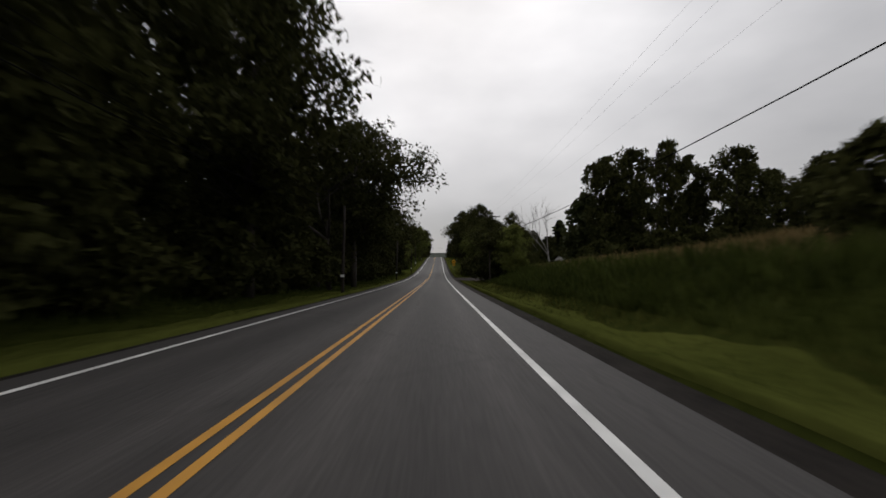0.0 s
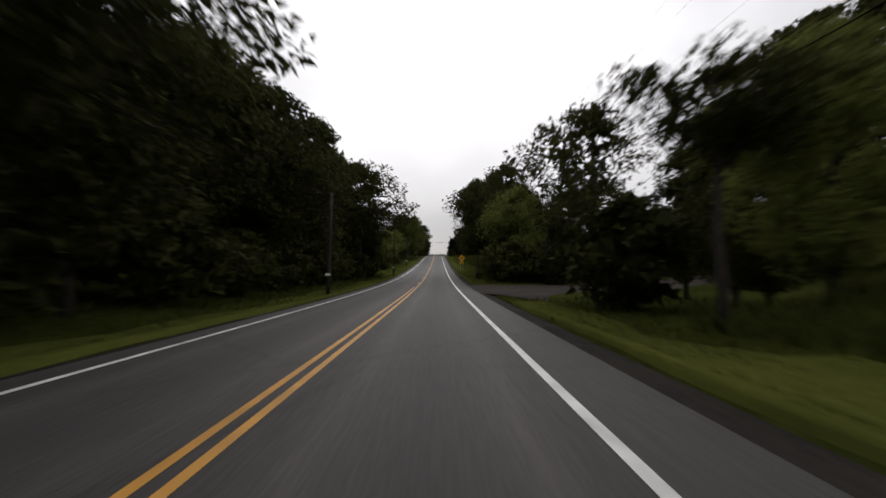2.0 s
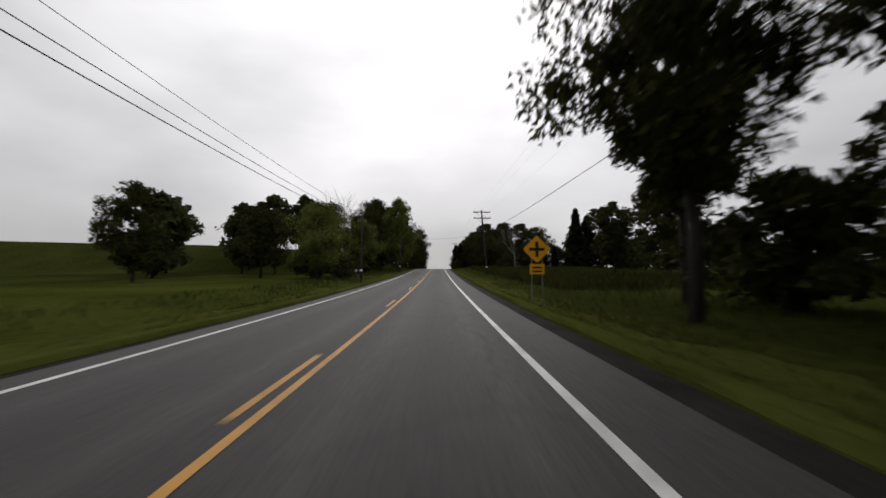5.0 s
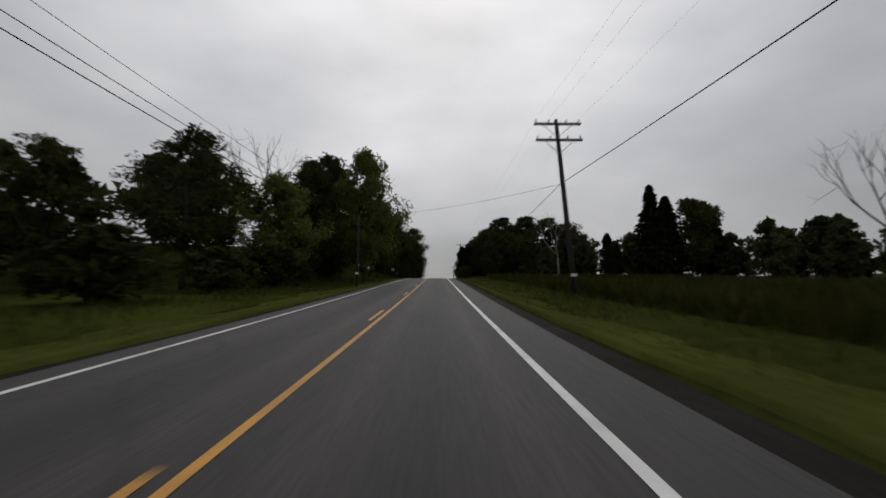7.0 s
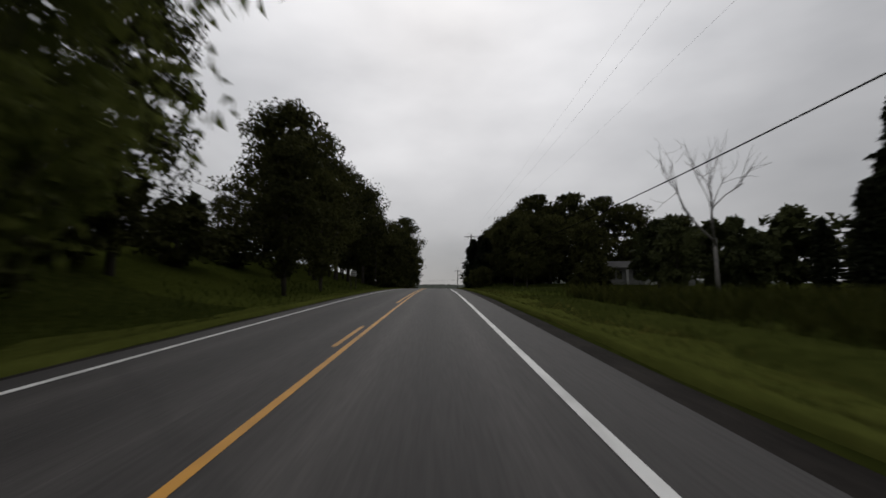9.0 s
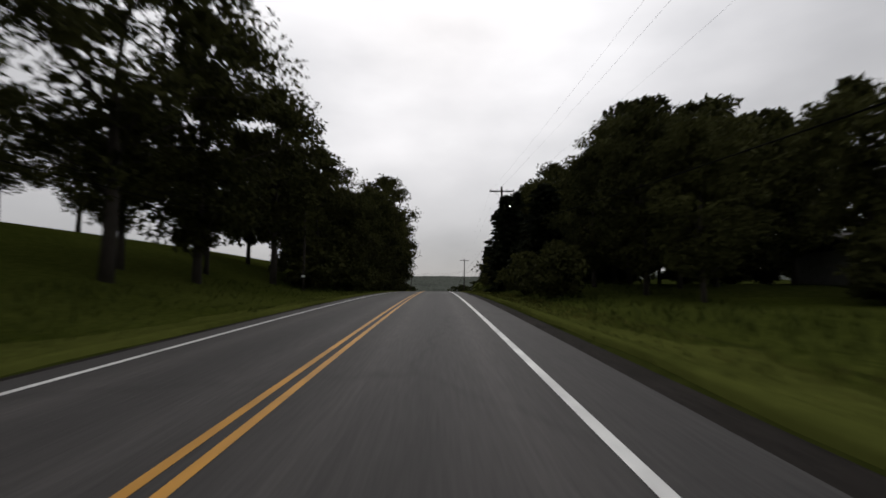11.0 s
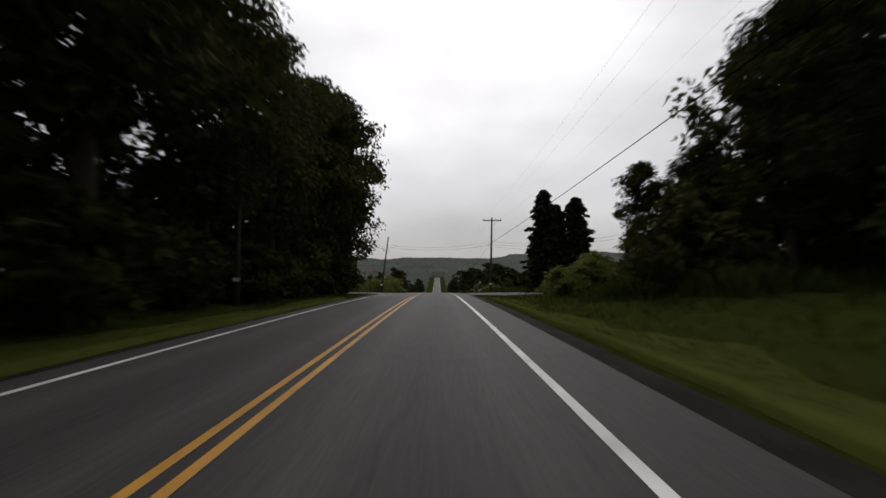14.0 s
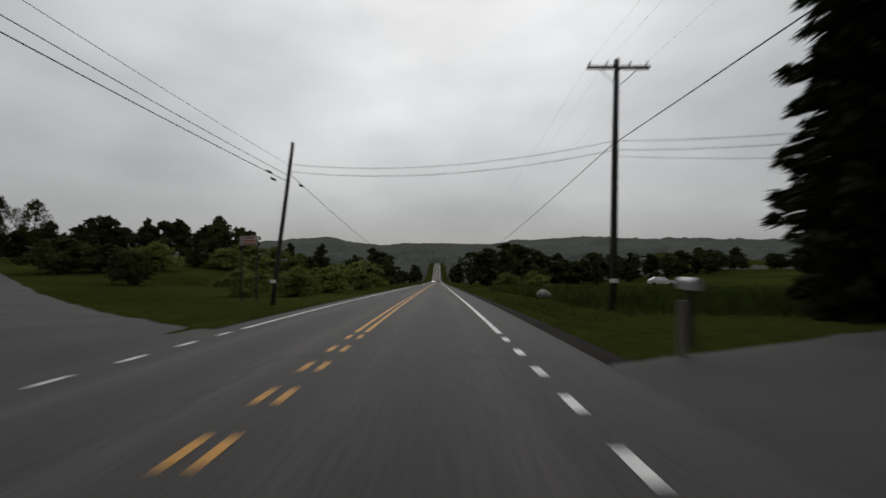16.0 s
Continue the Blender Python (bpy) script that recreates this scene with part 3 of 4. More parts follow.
# row across the far end of the tall-grass field
plant(B0, 27, 71, 18.9, "trees behind the field", 0.74)
plant(B1, 31, 70.5, 19.3, "trees behind the field", 0.72)
plant(B2, 36.8, 70.5, 20, "trees behind the field", 0.5)
for k in range(11):
    x = 22.4 + 4.6 * k + random.random()
    if k > 3:
        plant((B0, B2, B1)[k % 3], x, 70 + 3 * math.sin(2.1 * k), 18.4 - 0.32 * k + 1.2 * math.sin(1.7 * k), "trees behind the field", 0.78)
    plant(S0, x + 2, 67, 5, "bushes behind the field", 1.2)
for x, y, h in ((26, 78, 14), (36, 79, 14.5), (46, 79, 13.5), (55, 80, 13.5), (64, 77, 13.5), (74, 74, 14)):
    plant(F0, x, y, h, "trees behind the field", 1.0)

plant(S0, 15, 14.5, 4.6, "bushes behind the field", 0.8)
plant(DEAD, 16, 64, 12.7, "dead trees")

# trees and bushes round the gravel drive
DRIVE = "trees round the gravel drive"
for x, y, h, tree, wide in ((8.3, 49.2, 6.2, LIGHT, 0.92), (5.7, 48.8, 5.8, DROOP, 1.0), (9.4, 52.5, 5.4, B2, 1.0), (10.8, 56, 6.5, B2, 1.0), (6.6, 55, 4, S0, 1.0), (6.9, 59.3, 9.1, AIRY, 1.1), (11.5, 60.5, 7.5, B2, 1.0), (14.4, 87, 13, AIRY, 0.72), (8.6, 88, 10.5, LIGHT, 0.95),
                            (10.3, 78, 6.1, P0, 1.1), (12, 82, 4.5, P1, 1.0), (6.4, 111, 15.6, B0, 0.8), (7.2, 100.5, 14, B1, 0.75), (5.0, 96, 12.3, B3, 1.0), (9.5, 104, 16.6, B0, 0.95), (12, 97, 11, B1, 0.9), (9.5, 117, 14, B1, 0.8),
                            (30, 109, 13, P0, 1), (31, 92, 12, B2, 1), (37, 104, 12, C1, 1.1), (16.2, 80.5, 3.0, S0, 1.0), (26, 103, 9, B2, 1.1), (31, 105, 10, B0, 1.1), (38, 100, 12, B2, 1), (28, 84, 7, S0, 1), (24, 96, 6, S0, 1), (15, 112, 13, B0, 0.9), (17, 100, 12, B2, 0.9)):
    plant(tree, x, y, h, DRIVE, wide)

# open stretch over the crest
for x, y, h, tree, wide in ((-12.5, 146, 8.4, LIGHT, 1), (-17.2, 170, 11.6, AIRY, 1.2), (-10, 146.5, 1.9, S0, 1.0), (-13.4, 176, 9.5, LIGHT, 0.9), (-7.9, 187, 14.8, LIGHT, 0.62), (-12.5, 183.5, 12.5, B2, 0.95), (-13, 191, 14.3, B1, 0.9), (-25, 168, 10.2, B1, 0.95), (-14, 199, 15, B2, 0.8), (-16, 188, 10, B0, 1),
                            (-20, 150, 9, B2, 1.2), (-24, 160, 9, B0, 1.2), (-22, 184, 11, B1, 1), (-9, 206, 10, B2, 0.9), (-9, 214, 10, B2, 0.9), (-26, 138, 9, B1, 1), (-30, 168, 11, F0, 1.1), (-34, 180, 11, F1, 1.1), (-38, 160, 11, F0, 1.1), (-32, 150, 10, F1, 1.1), (-44, 172, 12, F1, 1.2), (-28, 192, 12, F0, 1.1), (-36, 196, 12, F1, 1.1)):
    plant(tree, x, y, h, "trees beside the crest", wide)
plant(DEAD, -19, 189, 15, "dead trees")
plant(DEAD, -14.5, 193, 15, "dead trees")
plant(DEAD, 40, 178, 15, "dead trees")
plant(DEAD, 19, 210, 11.5, "dead trees")
for x, y, h, tree, wide in ((18.6, 146.5, 8.6, B2, 1.2), (20.5, 139, 9, B0, 1.2), (38, 173, 5.5, F0, 1.4), (42, 176, 5, F1, 1.4), (34.5, 178, 4.5, F3, 1.3), (35, 212, 15.8, C0, 1.1), (38.6, 214, 14.3, C1, 1.15), (42.6, 213.8, 14.3, B2, 0.85), (46.5, 216.5, 14.3, B0, 0.8), (48.5, 217, 12.5, C0, 1.2), (23.8, 214, 4.4, F3, 1.1), (26.5, 216, 4.6, F2, 1.2), (47.5, 212, 4.8, F3, 1.1), (51, 213, 5.2, F2, 1.3), (54.5, 211, 5, F3, 1.1), (58, 210, 5, F2, 1.3), (50, 206, 9.5, F0, 1), (55, 202, 9.5, F1, 1), (60, 196, 9, F0, 1), (47, 200, 6, F1, 1), (22, 215, 6, F1, 1), (25, 217, 6.5, F0, 1), (18.5, 214, 5.5, F1, 1), (25, 205, 7, P1, 0.8), (30, 214, 6, P0, 0.9), (60, 205, 10, F0, 1), (66, 215, 11, F1, 1),
                            (72, 200, 11, F0, 1), (80, 190, 12, F1, 1), (78, 210, 11, F0, 1), (90, 200, 11, F1, 1), (55, 222, 9, F1, 1), (40, 230, 9, F0, 1), (42, 262, 9, F1, 1), (48, 259, 10, F0, 1), (37, 266, 9, F0, 1), (55, 262, 10, F1, 1), (100, 190, 12, F0, 1.2), (112, 180, 13, F1, 1.2)):
    plant(tree, x, y, h, "trees beyond the field", wide)
for k in range(24):
    plant((F0, F1)[k % 2], 26 + 4.2 * k, 232 + 5 * math.sin(1.9 * k) - 0.6 * k, 8.5 + 1.6 * math.sin(2.3 * k), "trees beyond the field", 1.15)
for y in range(150, 215, 8):
    plant(S0 if y % 16 else S1, -12 - 4 * random.random(), y, 2.6 + 1.4 * random.random(), "bushes along the fence line", 1.3)

# row of trees before the climbing lawn
for x, y, h, wide in ((-13.5, 218, 16, 1.1), (-13, 244, 16, 1.0), (-12.6, 254, 16, 1.05), (-11.5, 262, 14, 1.0)):
    plant((B2, B2, B0)[y % 3], x, y, h, "row of lawn trees", wide)
plant(AIRY, -13.2, 227.5, 15, "row of lawn trees", 1.15)
plant(AIRY, -13.4, 238, 16, "row of lawn trees", 1.15)
for x, y, h in ((-14.8, 231, 8), (-15, 241, 8.5), (-14.6, 248, 8)):
    plant(AIRY, x, y, h, "row of lawn trees", 1.3)
for x, y, h in ((-21, 228, 7.5), (-22, 236, 8), (-24, 244, 8), (-26, 252, 8.5), (-30, 240, 8.5), (-19, 256, 9)):
    plant(AIRY, x, y, h, "trees on the lawn hill", 1.3)
for x, y, h in ((-27, 229, 6.5), (-33, 238, 7), (-40, 246, 8)):
    plant(F2, x, y, h, "trees on the lawn hill", 1.3)
plant(AIRY, -14.5, 223, 10.5, "row of lawn trees", 1.3)
for x, y, h, tree in ((-9.4, 266, 11, B2), (-9.2, 272, 12, B0), (-9.3, 278, 14, B2), (-9.4, 285, 15.5, B0), (-8.8, 291, 19, B1), (-10, 299, 15, B1), (-9.8, 306, 16, AIRY), (-9.4, 313, 17, B2), (-8.8, 317.2, 18, B2), (-9.6, 316.0, 16.5, B1), (-11, 319.4, 16, B0), (-11.6, 316.2, 17.5, B2), (-15.8, 300, 8.5, B2), (-17, 308, 9, B0), (-15.2, 304, 8, B2), (-18, 296, 8.5, B0), (-13.4, 310.5, 13, B2), (-8.9, 314.4, 15, B2), (-9.8, 317.6, 8.5, B2), (-16, 276, 14, B0), (-12.5, 276, 13, B2), (-12.3, 279.8, 13.4, B2), (-16, 290, 15, B2)):
    plant(tree, x, y, h, "trees before the crossing", 0.95)
for x, y, h in ((-14, 266, 12), (-18, 262, 12), (-16, 318, 16), (-20, 300, 14), (-20, 284, 14)):
    plant(B2, x, y, h, "trees before the crossing", 1.1)
for x, y in ((-11.5, 258), (-12, 263), (-12.5, 269), (-12, 296), (-12.5, 303), (-13, 309), (-12.5, 316), (-12, 282)):
    plant(S0, x, y, 3.6 + random.random(), "bushes before the crossing", 1.25)
for y in range(266, 322, 6):
    plant(S0, -8.6 - random.random(), y, 3 + random.random(), "bushes before the crossing", 1.1)

# wood on the near side, before the crossing
for x, y, h, tree, wide in ((17, 256, 16.2, B0, 1), (23, 257, 16.8, B2, 1), (30, 260, 16.8, B0, 1), (36, 262, 15.8, B1, 1), (14, 268, 3.6, S0, 1.3), (16, 270, 4, S1, 1.3), (17.5, 266, 4, S0, 1.3), (15, 264.5, 3.6, S1, 1.3), (8, 253, 8, P1, 1.2), (6.5, 261.8, 9.2, P0, 1.15), (8.2, 265.5, 10, C1, 1.1), (12, 259, 10.5, B2, 1.0), (10.5, 264, 11, B2, 0.95), (9.5, 247, 9, B2, 0.9), (13, 250, 12, B0, 0.9),
                            (9.8, 268, 11.5, B2, 0.9), (14, 272, 15, B0, 1), (15, 291, 17, B1, 0.95), (18, 283, 15, B2, 0.9), (22, 294, 16, B0, 0.9), (25, 321, 13, B0, 1.05), (28.5, 318, 14, B1, 0.9), (33, 314, 17, B0, 0.9), (35.5, 338, 17.5, B1, 0.95)):
    plant(tree, x, y, h, "wood before the crossing", wide)
for x, y, h in ((6.8, 268, 3), (7.5, 276, 3.6), (9, 283, 4.5), (9.5, 296, 4), (10.5, 300, 3.5), (6, 250, 3), (6.5, 244, 3.2), (22.5, 240, 3.4), (19, 238.5, 3)):
    plant(S0, x, y, h, "bushes before the crossing", 1.0)
for x, y, h in ((13, 316, 1.5), (15, 318.5, 1.7), (17.5, 319.5, 1.9), (20.5, 321, 2.2), (17, 314, 1.9), (23, 320, 2.4), (12, 311, 1.2), (14.5, 312, 1.6), (8.5, 310.2, 2.1), (10, 308.8, 2.3), (11, 311.8, 2.5)):
    plant(S1, x, y, h, "bushes on the mound", 1.2)
plant(P0, 12.6, 332.6, 12.5, "spruces beside the side road", 0.92)
plant(P1, 16.3, 332.3, 11.6, "spruces beside the side road", 0.92)
plant(P0, 14.7, 335.0, 11.2, "spruces beside the side road", 0.9)

for x, y in ((7.5, 83), (9.5, 82), (14, 80.5), (11.5, 84), (6.4, 86), (7.5, 92), (9.5, 95), (12, 92), (14.5, 90), (8.6, 101), (10.8, 108), (13, 106), (11.5, 114), (10, 98)):
    plant(S0, x, y, 3.2 + 1.5 * random.random(), "bushes round the gravel drive", 1.15)
for x, y in ((10, 255), (14, 254), (18, 252.5), (22, 253), (26, 255), (12, 262), (9, 272), (12, 277), (13, 284), (11, 287), (15, 279), (17, 290), (19, 297), (14, 297)):
    plant(S0, x, y, 3.4 + 1.6 * random.random(), "bushes in the wood", 1.25)
for x, y, h, tree in ((13, 287, 14, B2), (16, 298.5, 14, B2), (20, 300, 15, B0), (10.5, 297, 6.5, B2), (17, 262, 14, B2), (24, 268, 15, B0), (12, 240, 9, B2), (10.8, 243, 10.5, B2), (12.8, 252, 12.5, B0), (14, 262.5, 13, B2), (16, 267, 14, B0), (10.3, 302, 7.0, B2), (11.3, 294, 9.8, B0), (20.9, 241, 11.5, B2), (23.5, 249, 12, B2), (31.5, 236.5, 10, B0), (17, 247, 11, B1), (14.2, 246, 11, B2)):
    plant(tree, x, y, h, "wood before the crossing", 0.9)

for x, y, h in ((-9.5, 350, 1.8), (-11, 354, 2.2), (-13, 349, 1.9), (-10, 360, 2.4), (-12.5, 366, 2.4), (-15, 358, 2), (-9.5, 371, 2.4), (9.5, 362, 1.6), (11, 370, 2.2), (9, 377, 2.2)):
    plant(S1, x, y, h, "brush past the crossing", 1.3)

# hedge lines of the level fields past the crossing
rng = random.Random(7)
HEDGE = "hedge line past the crossing"
for k in range(27):
    x = -128 + 3.1 * k + rng.uniform(-1.2, 1.2)
    plant((F0, F1, F2, F3)[k % 4], x, 426 + rng.uniform(-5, 5), rng.uniform(6.2, 9.4) + 1.5 * (k > 14), HEDGE, rng.uniform(0.85, 1.35))
for k in range(18):
    x = -132 + 4.8 * k + rng.uniform(-1.5, 1.5)
    plant((F3, F2)[k % 2], x, 440 + rng.uniform(-5, 5), rng.uniform(7, 9.5), HEDGE, rng.uniform(0.9, 1.4))
for x, y, h in ((-99, 421, 15), (-93, 423, 14.5), (-110, 425, 10.5), (-79, 424, 10.5)):
    plant(AIRY, x, y, h, HEDGE, 0.75)
# low brush between the hedge and the road
for k in range(26):
    x, y = rng.uniform(-47, -11), rng.uniform(360, 430)
    plant((S0, S1, F2)[k % 3], x, y, rng.uniform(2.0, 4.4), "brush past the crossing", rng.uniform(1.0, 1.6))
# right of the road, the tops even out as the ground rises
for k in range(40):
    x, y = 12 + 2.3 * k + rng.uniform(-1, 1), 432 + rng.uniform(-8, 10)
    top = float(road_z(322.0)) + 1.6 + rng.uniform(-1.6, 1.6) + 0.03 * max(0, x - 40) + (2.6 if k in (3, 4) else 0)
    plant((F0, F1, F2, F3)[k % 4], x, y, max(3.5, top - float(ground_z(x, y))), HEDGE, rng.uniform(1.3, 2.0))
for k in range(14):
    x, y = 86 + 4.2 * k + rng.uniform(-1, 1), 418 + rng.uniform(-8, 8) - 0.5 * k
    plant((F2, F0, F3)[k % 3], x, y, rng.uniform(7, 10) + 0.25 * k, HEDGE, rng.uniform(0.9, 1.3))

# far trees beyond the crossing
for k in range(110):
    y = 385 + 230 * rng.random()
    x = (9.5 + 60 * rng.random() ** 1.6) * (-1) ** k - 1.7
    if abs(x) > 30:
        y = max(y, 450)
    plant(rng.choice((F2, F3)), x, y, 3 + 4.5 * rng.random() + (y > 450), "trees in the valley", rng.uniform(1.1, 1.8))


# far woods on the valley sides, nobody could count them
def far_woods():
    """A closed canopy over the valley sides: a bumpy sheet of crowns with ragged leaf clumps on it."""
    r = np.random.default_rng(77)
    ys_ = np.concatenate([np.arange(560, 960, 4.5), np.arange(960, 1500, 8.0), np.arange(1500, 2300, 20.0)])
    xs_ = np.concatenate([np.arange(-900, -240, 14.0), np.arange(-240, 240, 4.5), np.arange(240, 901, 14.0)])
    gx, gy = np.meshgrid(xs_, ys_)
    gx = gx + r.normal(size=gx.shape) * 1.2
    gy = gy + r.normal(size=gx.shape) * 1.2
    crown = 5.0 * np.abs(np.sin(gx * 0.41 + 1.7 * np.sin(gy * 0.13))) * np.abs(np.cos(gy * 0.37 + 1.3 * np.sin(gx * 0.11))) + 1.5 * r.normal(size=gx.shape) + 2.0 * np.sin(gx * 0.09) * np.sin(gy * 0.07 + 1)
    wood = np.sin(gx * 0.013 + 1.1) + np.cos(gy * 0.011 + gx * 0.004) + 0.6 * np.sin(gx * 0.05 + gy * 0.03)
    cover = ramp(wood, -0.9, -0.6) * ramp(np.abs(gx + 1.7), 9, 15)
    cover = np.maximum(cover * (gy < 930) * ramp(gy, 562, 580), 1.0 * (gy >= 930))
    gz = land_z(gx, gy) - 3 + cover * (8.5 + crown)
    w = len(xs_)
    i, j = np.meshgrid(np.arange(len(ys_) - 1), np.arange(w - 1), indexing="ij")
    a = (i * w + j).ravel()
    keep = (cover.ravel()[a] + cover.ravel()[a + 1] + cover.ravel()[a + w] + cover.ravel()[a + w + 1]) > 0.01
    a = a[keep]
    sheet_v, sheet_f = np.stack([gx.ravel(), gy.ravel(), gz.ravel()], 1), np.stack([a, a + 1, a + w + 1, a + w], 1)
    ob = raw_mesh("far_woods", sheet_v, sheet_f, WOODS_HAZED)
    tagged(ob, "green woods covering the far valley sides, haze greyed into their colour", "woods", kind="stuff")


# canopy green paled and greyed to stand in for mist over the valley
WOODS_HAZED = material("hazed_leaves", (0.058, 0.065, 0.055), (0.098, 0.106, 0.092), 0.95, 0.1, 0.008, 0.0, spec=0.0, by_island=0.1)
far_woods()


# ---- crossing and drive ----
def leg(name, side, mat, label):
    """A side way that leaves the main road, widened at its mouth, laid on the ground, with edges turned down."""
    (start, end, half, flare) = side
    a, b = Vector((*start, 0)), Vector((*end, 0))
    d = (b - a).normalized()
    n = Vector((-d.y, d.x, 0))
    length = (b - a).length
    stops = np.concatenate([np.arange(0, 16, 0.5), np.arange(16, length, 2.0)])
    verts, across = [], 27
    for t_ in stops:
        w = half + flare * math.exp(-t_ / 3.2)
        for k in range(across):
            u = min(max((k - 1) / (across - 3), 0), 1)
            p = a + d * float(t_) + n * (w * (2 * u - 1))
            if k in (0, across - 1):
                p = p + n * (0.35 if k else -0.35)
            inside = ramp(-p.x, -3.4, -2.6) if p.x > -1.7 else ramp(p.x, -6.7, -5.3)
            z = float(inside * (surface_z(p.x, p.y) - 0.006) + (1 - inside) * (land_z(p.x, p.y) + 0.03))
            if k in (0, across - 1):
                rim = float(surface_z(p.x, p.y)) - 0.016 - 0.14 * float(ramp(p.x, 2.9, 3.7))
                z = min(float(land_z(p.x, p.y)), rim if 0 < p.x < 3.7 else 1e6) - 0.04
            verts.append((p.x, p.y, z))
    w = across
    faces = [(i * w + k, i * w + k + 1, (i + 1) * w + k + 1, (i + 1) * w + k) for i in range(len(stops) - 1) for k in range(w - 1)]
    ob = raw_mesh(name, verts, [f[::-1] for f in faces], mat)
    return tagged(ob, label, "road", kind="structure")


leg("side_road", SIDE_WAYS[0], SIDE_ASPHALT, "worn grey asphalt side road joining at the crossing")
leg("side_road", SIDE_WAYS[1], SIDE_ASPHALT, "worn grey asphalt side road joining at the crossing")
leg("gravel_drive", SIDE_WAYS[2], DRIVE_STONE, "dark gravel drive opening off the shoulder")


def lawn(xs, ys, label):
    ob = grid_object("lawn", np.array(xs, dtype=float), np.arange(*ys, 2.0), land_z, LAWN, 0.015)
    return tagged(ob, label, "lawn", kind="structure")


lawn((-110, -75, -60, -50, -42, -36, -31, -27, -24, -21, -19, -17, -15, -13, -11.5, -10, -9, -8.2, -7.5), (198, 284), "mown green lawn climbing a low hill")
lawn((4.4, 4.8, 5.2, 6, 7, 8, 9, 10, 11.5, 13, 15, 17, 19, 21, 24, 27, 31, 36), (208, 244), "mown olive lawn in front of the house")
lawn((-31, -27, -24, -21, -19, -17, -15, -13, -11.5, -10, -9, -8.2, -7.5), (108, 166), "mown green lawn beside the road")
lawn((15, 17, 19, 21, 24, 27, 31, 36, 42, 50), (84, 112), "mown green lawn beyond the gravel drive")


def mown_strip(side, y0, y1, label):
    """The mown edge of the verge, with a wavering outer border."""
    yy = np.arange(y0, y1 + 0.1, 1.0)
    u = np.array((0, 0.03, 0.12, 0.25, 0.4, 0.55, 0.7, 0.85, 1.0))
    inner = GRAVEL_R - 0.2 if side > 0 else GRAVEL_L + 0.2
    reach = 2.05 + 0.35 * np.sin(0.31 * yy) + 0.25 * np.sin(0.83 * yy + 1) + 0.15 * np.sin(2.1 * yy)
    gx = inner + side * u[None, :] * reach[:, None] + side * (0.03 * np.sin(0.53 * yy) + 0.02 * np.sin(1.3 * yy + 2))[:, None] * (1 - u[None, :])
    gy = np.repeat(yy[:, None], 9, 1)
    gz = ground_z(gx, gy) + 0.045 - 0.10 * (u[None, :] == 1) - 0.22 * (u[None, :] == 0)
    i, j = np.meshgrid(np.arange(len(yy) - 1), np.arange(8), indexing="ij")
    a = (i * 9 + j).ravel()
    quad = np.stack([a, a + 1, a + 10, a + 9], 1)
    ob = raw_mesh("verge", np.stack([gx.ravel(), gy.ravel(), gz.ravel()], 1), quad if side > 0 else quad[:, ::-1], VERGE, smooth=True)
    return tagged(ob, label, "verge", kind="structure")


mown_strip(1, -40, 59, "pale mown grass strip along the gravel shoulder")
mown_strip(1, 84, 307, "pale mown grass strip along the gravel shoulder")
mown_strip(-1, -40, 308, "olive mown grass strip along the far shoulder")


# ---- grass ----
def blades(name, count, xr, yr, tall, mat, label, seed, skip=(), reach=4.5):
    """Tapered blades as single bent triangles pairs, one object of uncountable grass."""
    r = np.random.default_rng(seed)
    x = xr[0] + (xr[1] - xr[0]) * r.random(count) ** 1.5 if xr[0] > 0 else xr[1] - (xr[1] - xr[0]) * r.random(count) ** 1.5
    y = yr[0] + (yr[1] - yr[0]) * r.random(count)
    keep = np.ones(count, dtype=bool)
    for x0, x1, y0, y1 in skip:
        keep &= ~((x > x0) & (x < x1) & (y > y0) & (y < y1))
    patch = np.sin(x * 0.9 + 0.4 * y) * np.sin(0.31 * y + x * 0.23)
    keep &= r.random(count) < 0.65 + 0.35 * patch
    x, y, patch = x[keep], y[keep], patch[keep]
    n = len(x)
    edge = np.minimum(np.abs(x - GRAVEL_R), np.abs(x - GRAVEL_L))
    h = (tall[0] + (tall[1] - tall[0]) * np.clip(edge / reach, 0, 1)) * (0.55 + 0.75 * r.random(n)) * (1 + 0.25 * patch)
    base = np.stack([x, y, ground_z(x, y) - 0.02], 1)
    ang = r.random(n) * math.tau
    side = np.stack([np.cos(ang), np.sin(ang), np.zeros(n)], 1) * (0.012 + 0.05 * h)[:, None]
    tip = base + np.stack([0.35 * h * r.normal(size=n), 0.35 * h * r.normal(size=n), h], 1)
    mid = base * 0.45 + tip * 0.55
    mid[:, 2] += 0.08 * h
    verts = np.stack([base - side, base + side, mid + side * 0.7, tip, mid - side * 0.7], 1).reshape(-1, 3)
    k = np.arange(n) * 5
    faces = np.concatenate([np.stack([k, k + 1, k + 2, k + 4], 1), np.stack([k + 4, k + 2, k + 3, k + 3], 1)])
    quads, tris = faces[:n], faces[n:, :3]
    me = bpy.data.meshes.new(name)
    loops = np.concatenate([quads.ravel(), tris.ravel()]).astype(np.int32)
    me.vertices.add(len(verts))
    me.vertices.foreach_set("co", verts.astype(np.float32).ravel())
    me.loops.add(len(loops))
    me.loops.foreach_set("vertex_index", loops)
    me.polygons.add(2 * n)
    me.polygons.foreach_set("loop_start", np.concatenate([np.arange(n) * 4, 4 * n + np.arange(n) * 3]).astype(np.int32))
    me.update(calc_edges=True)
    me.materials.append(mat)
    return tagged(new(name, me), label, "grass", kind="stuff")


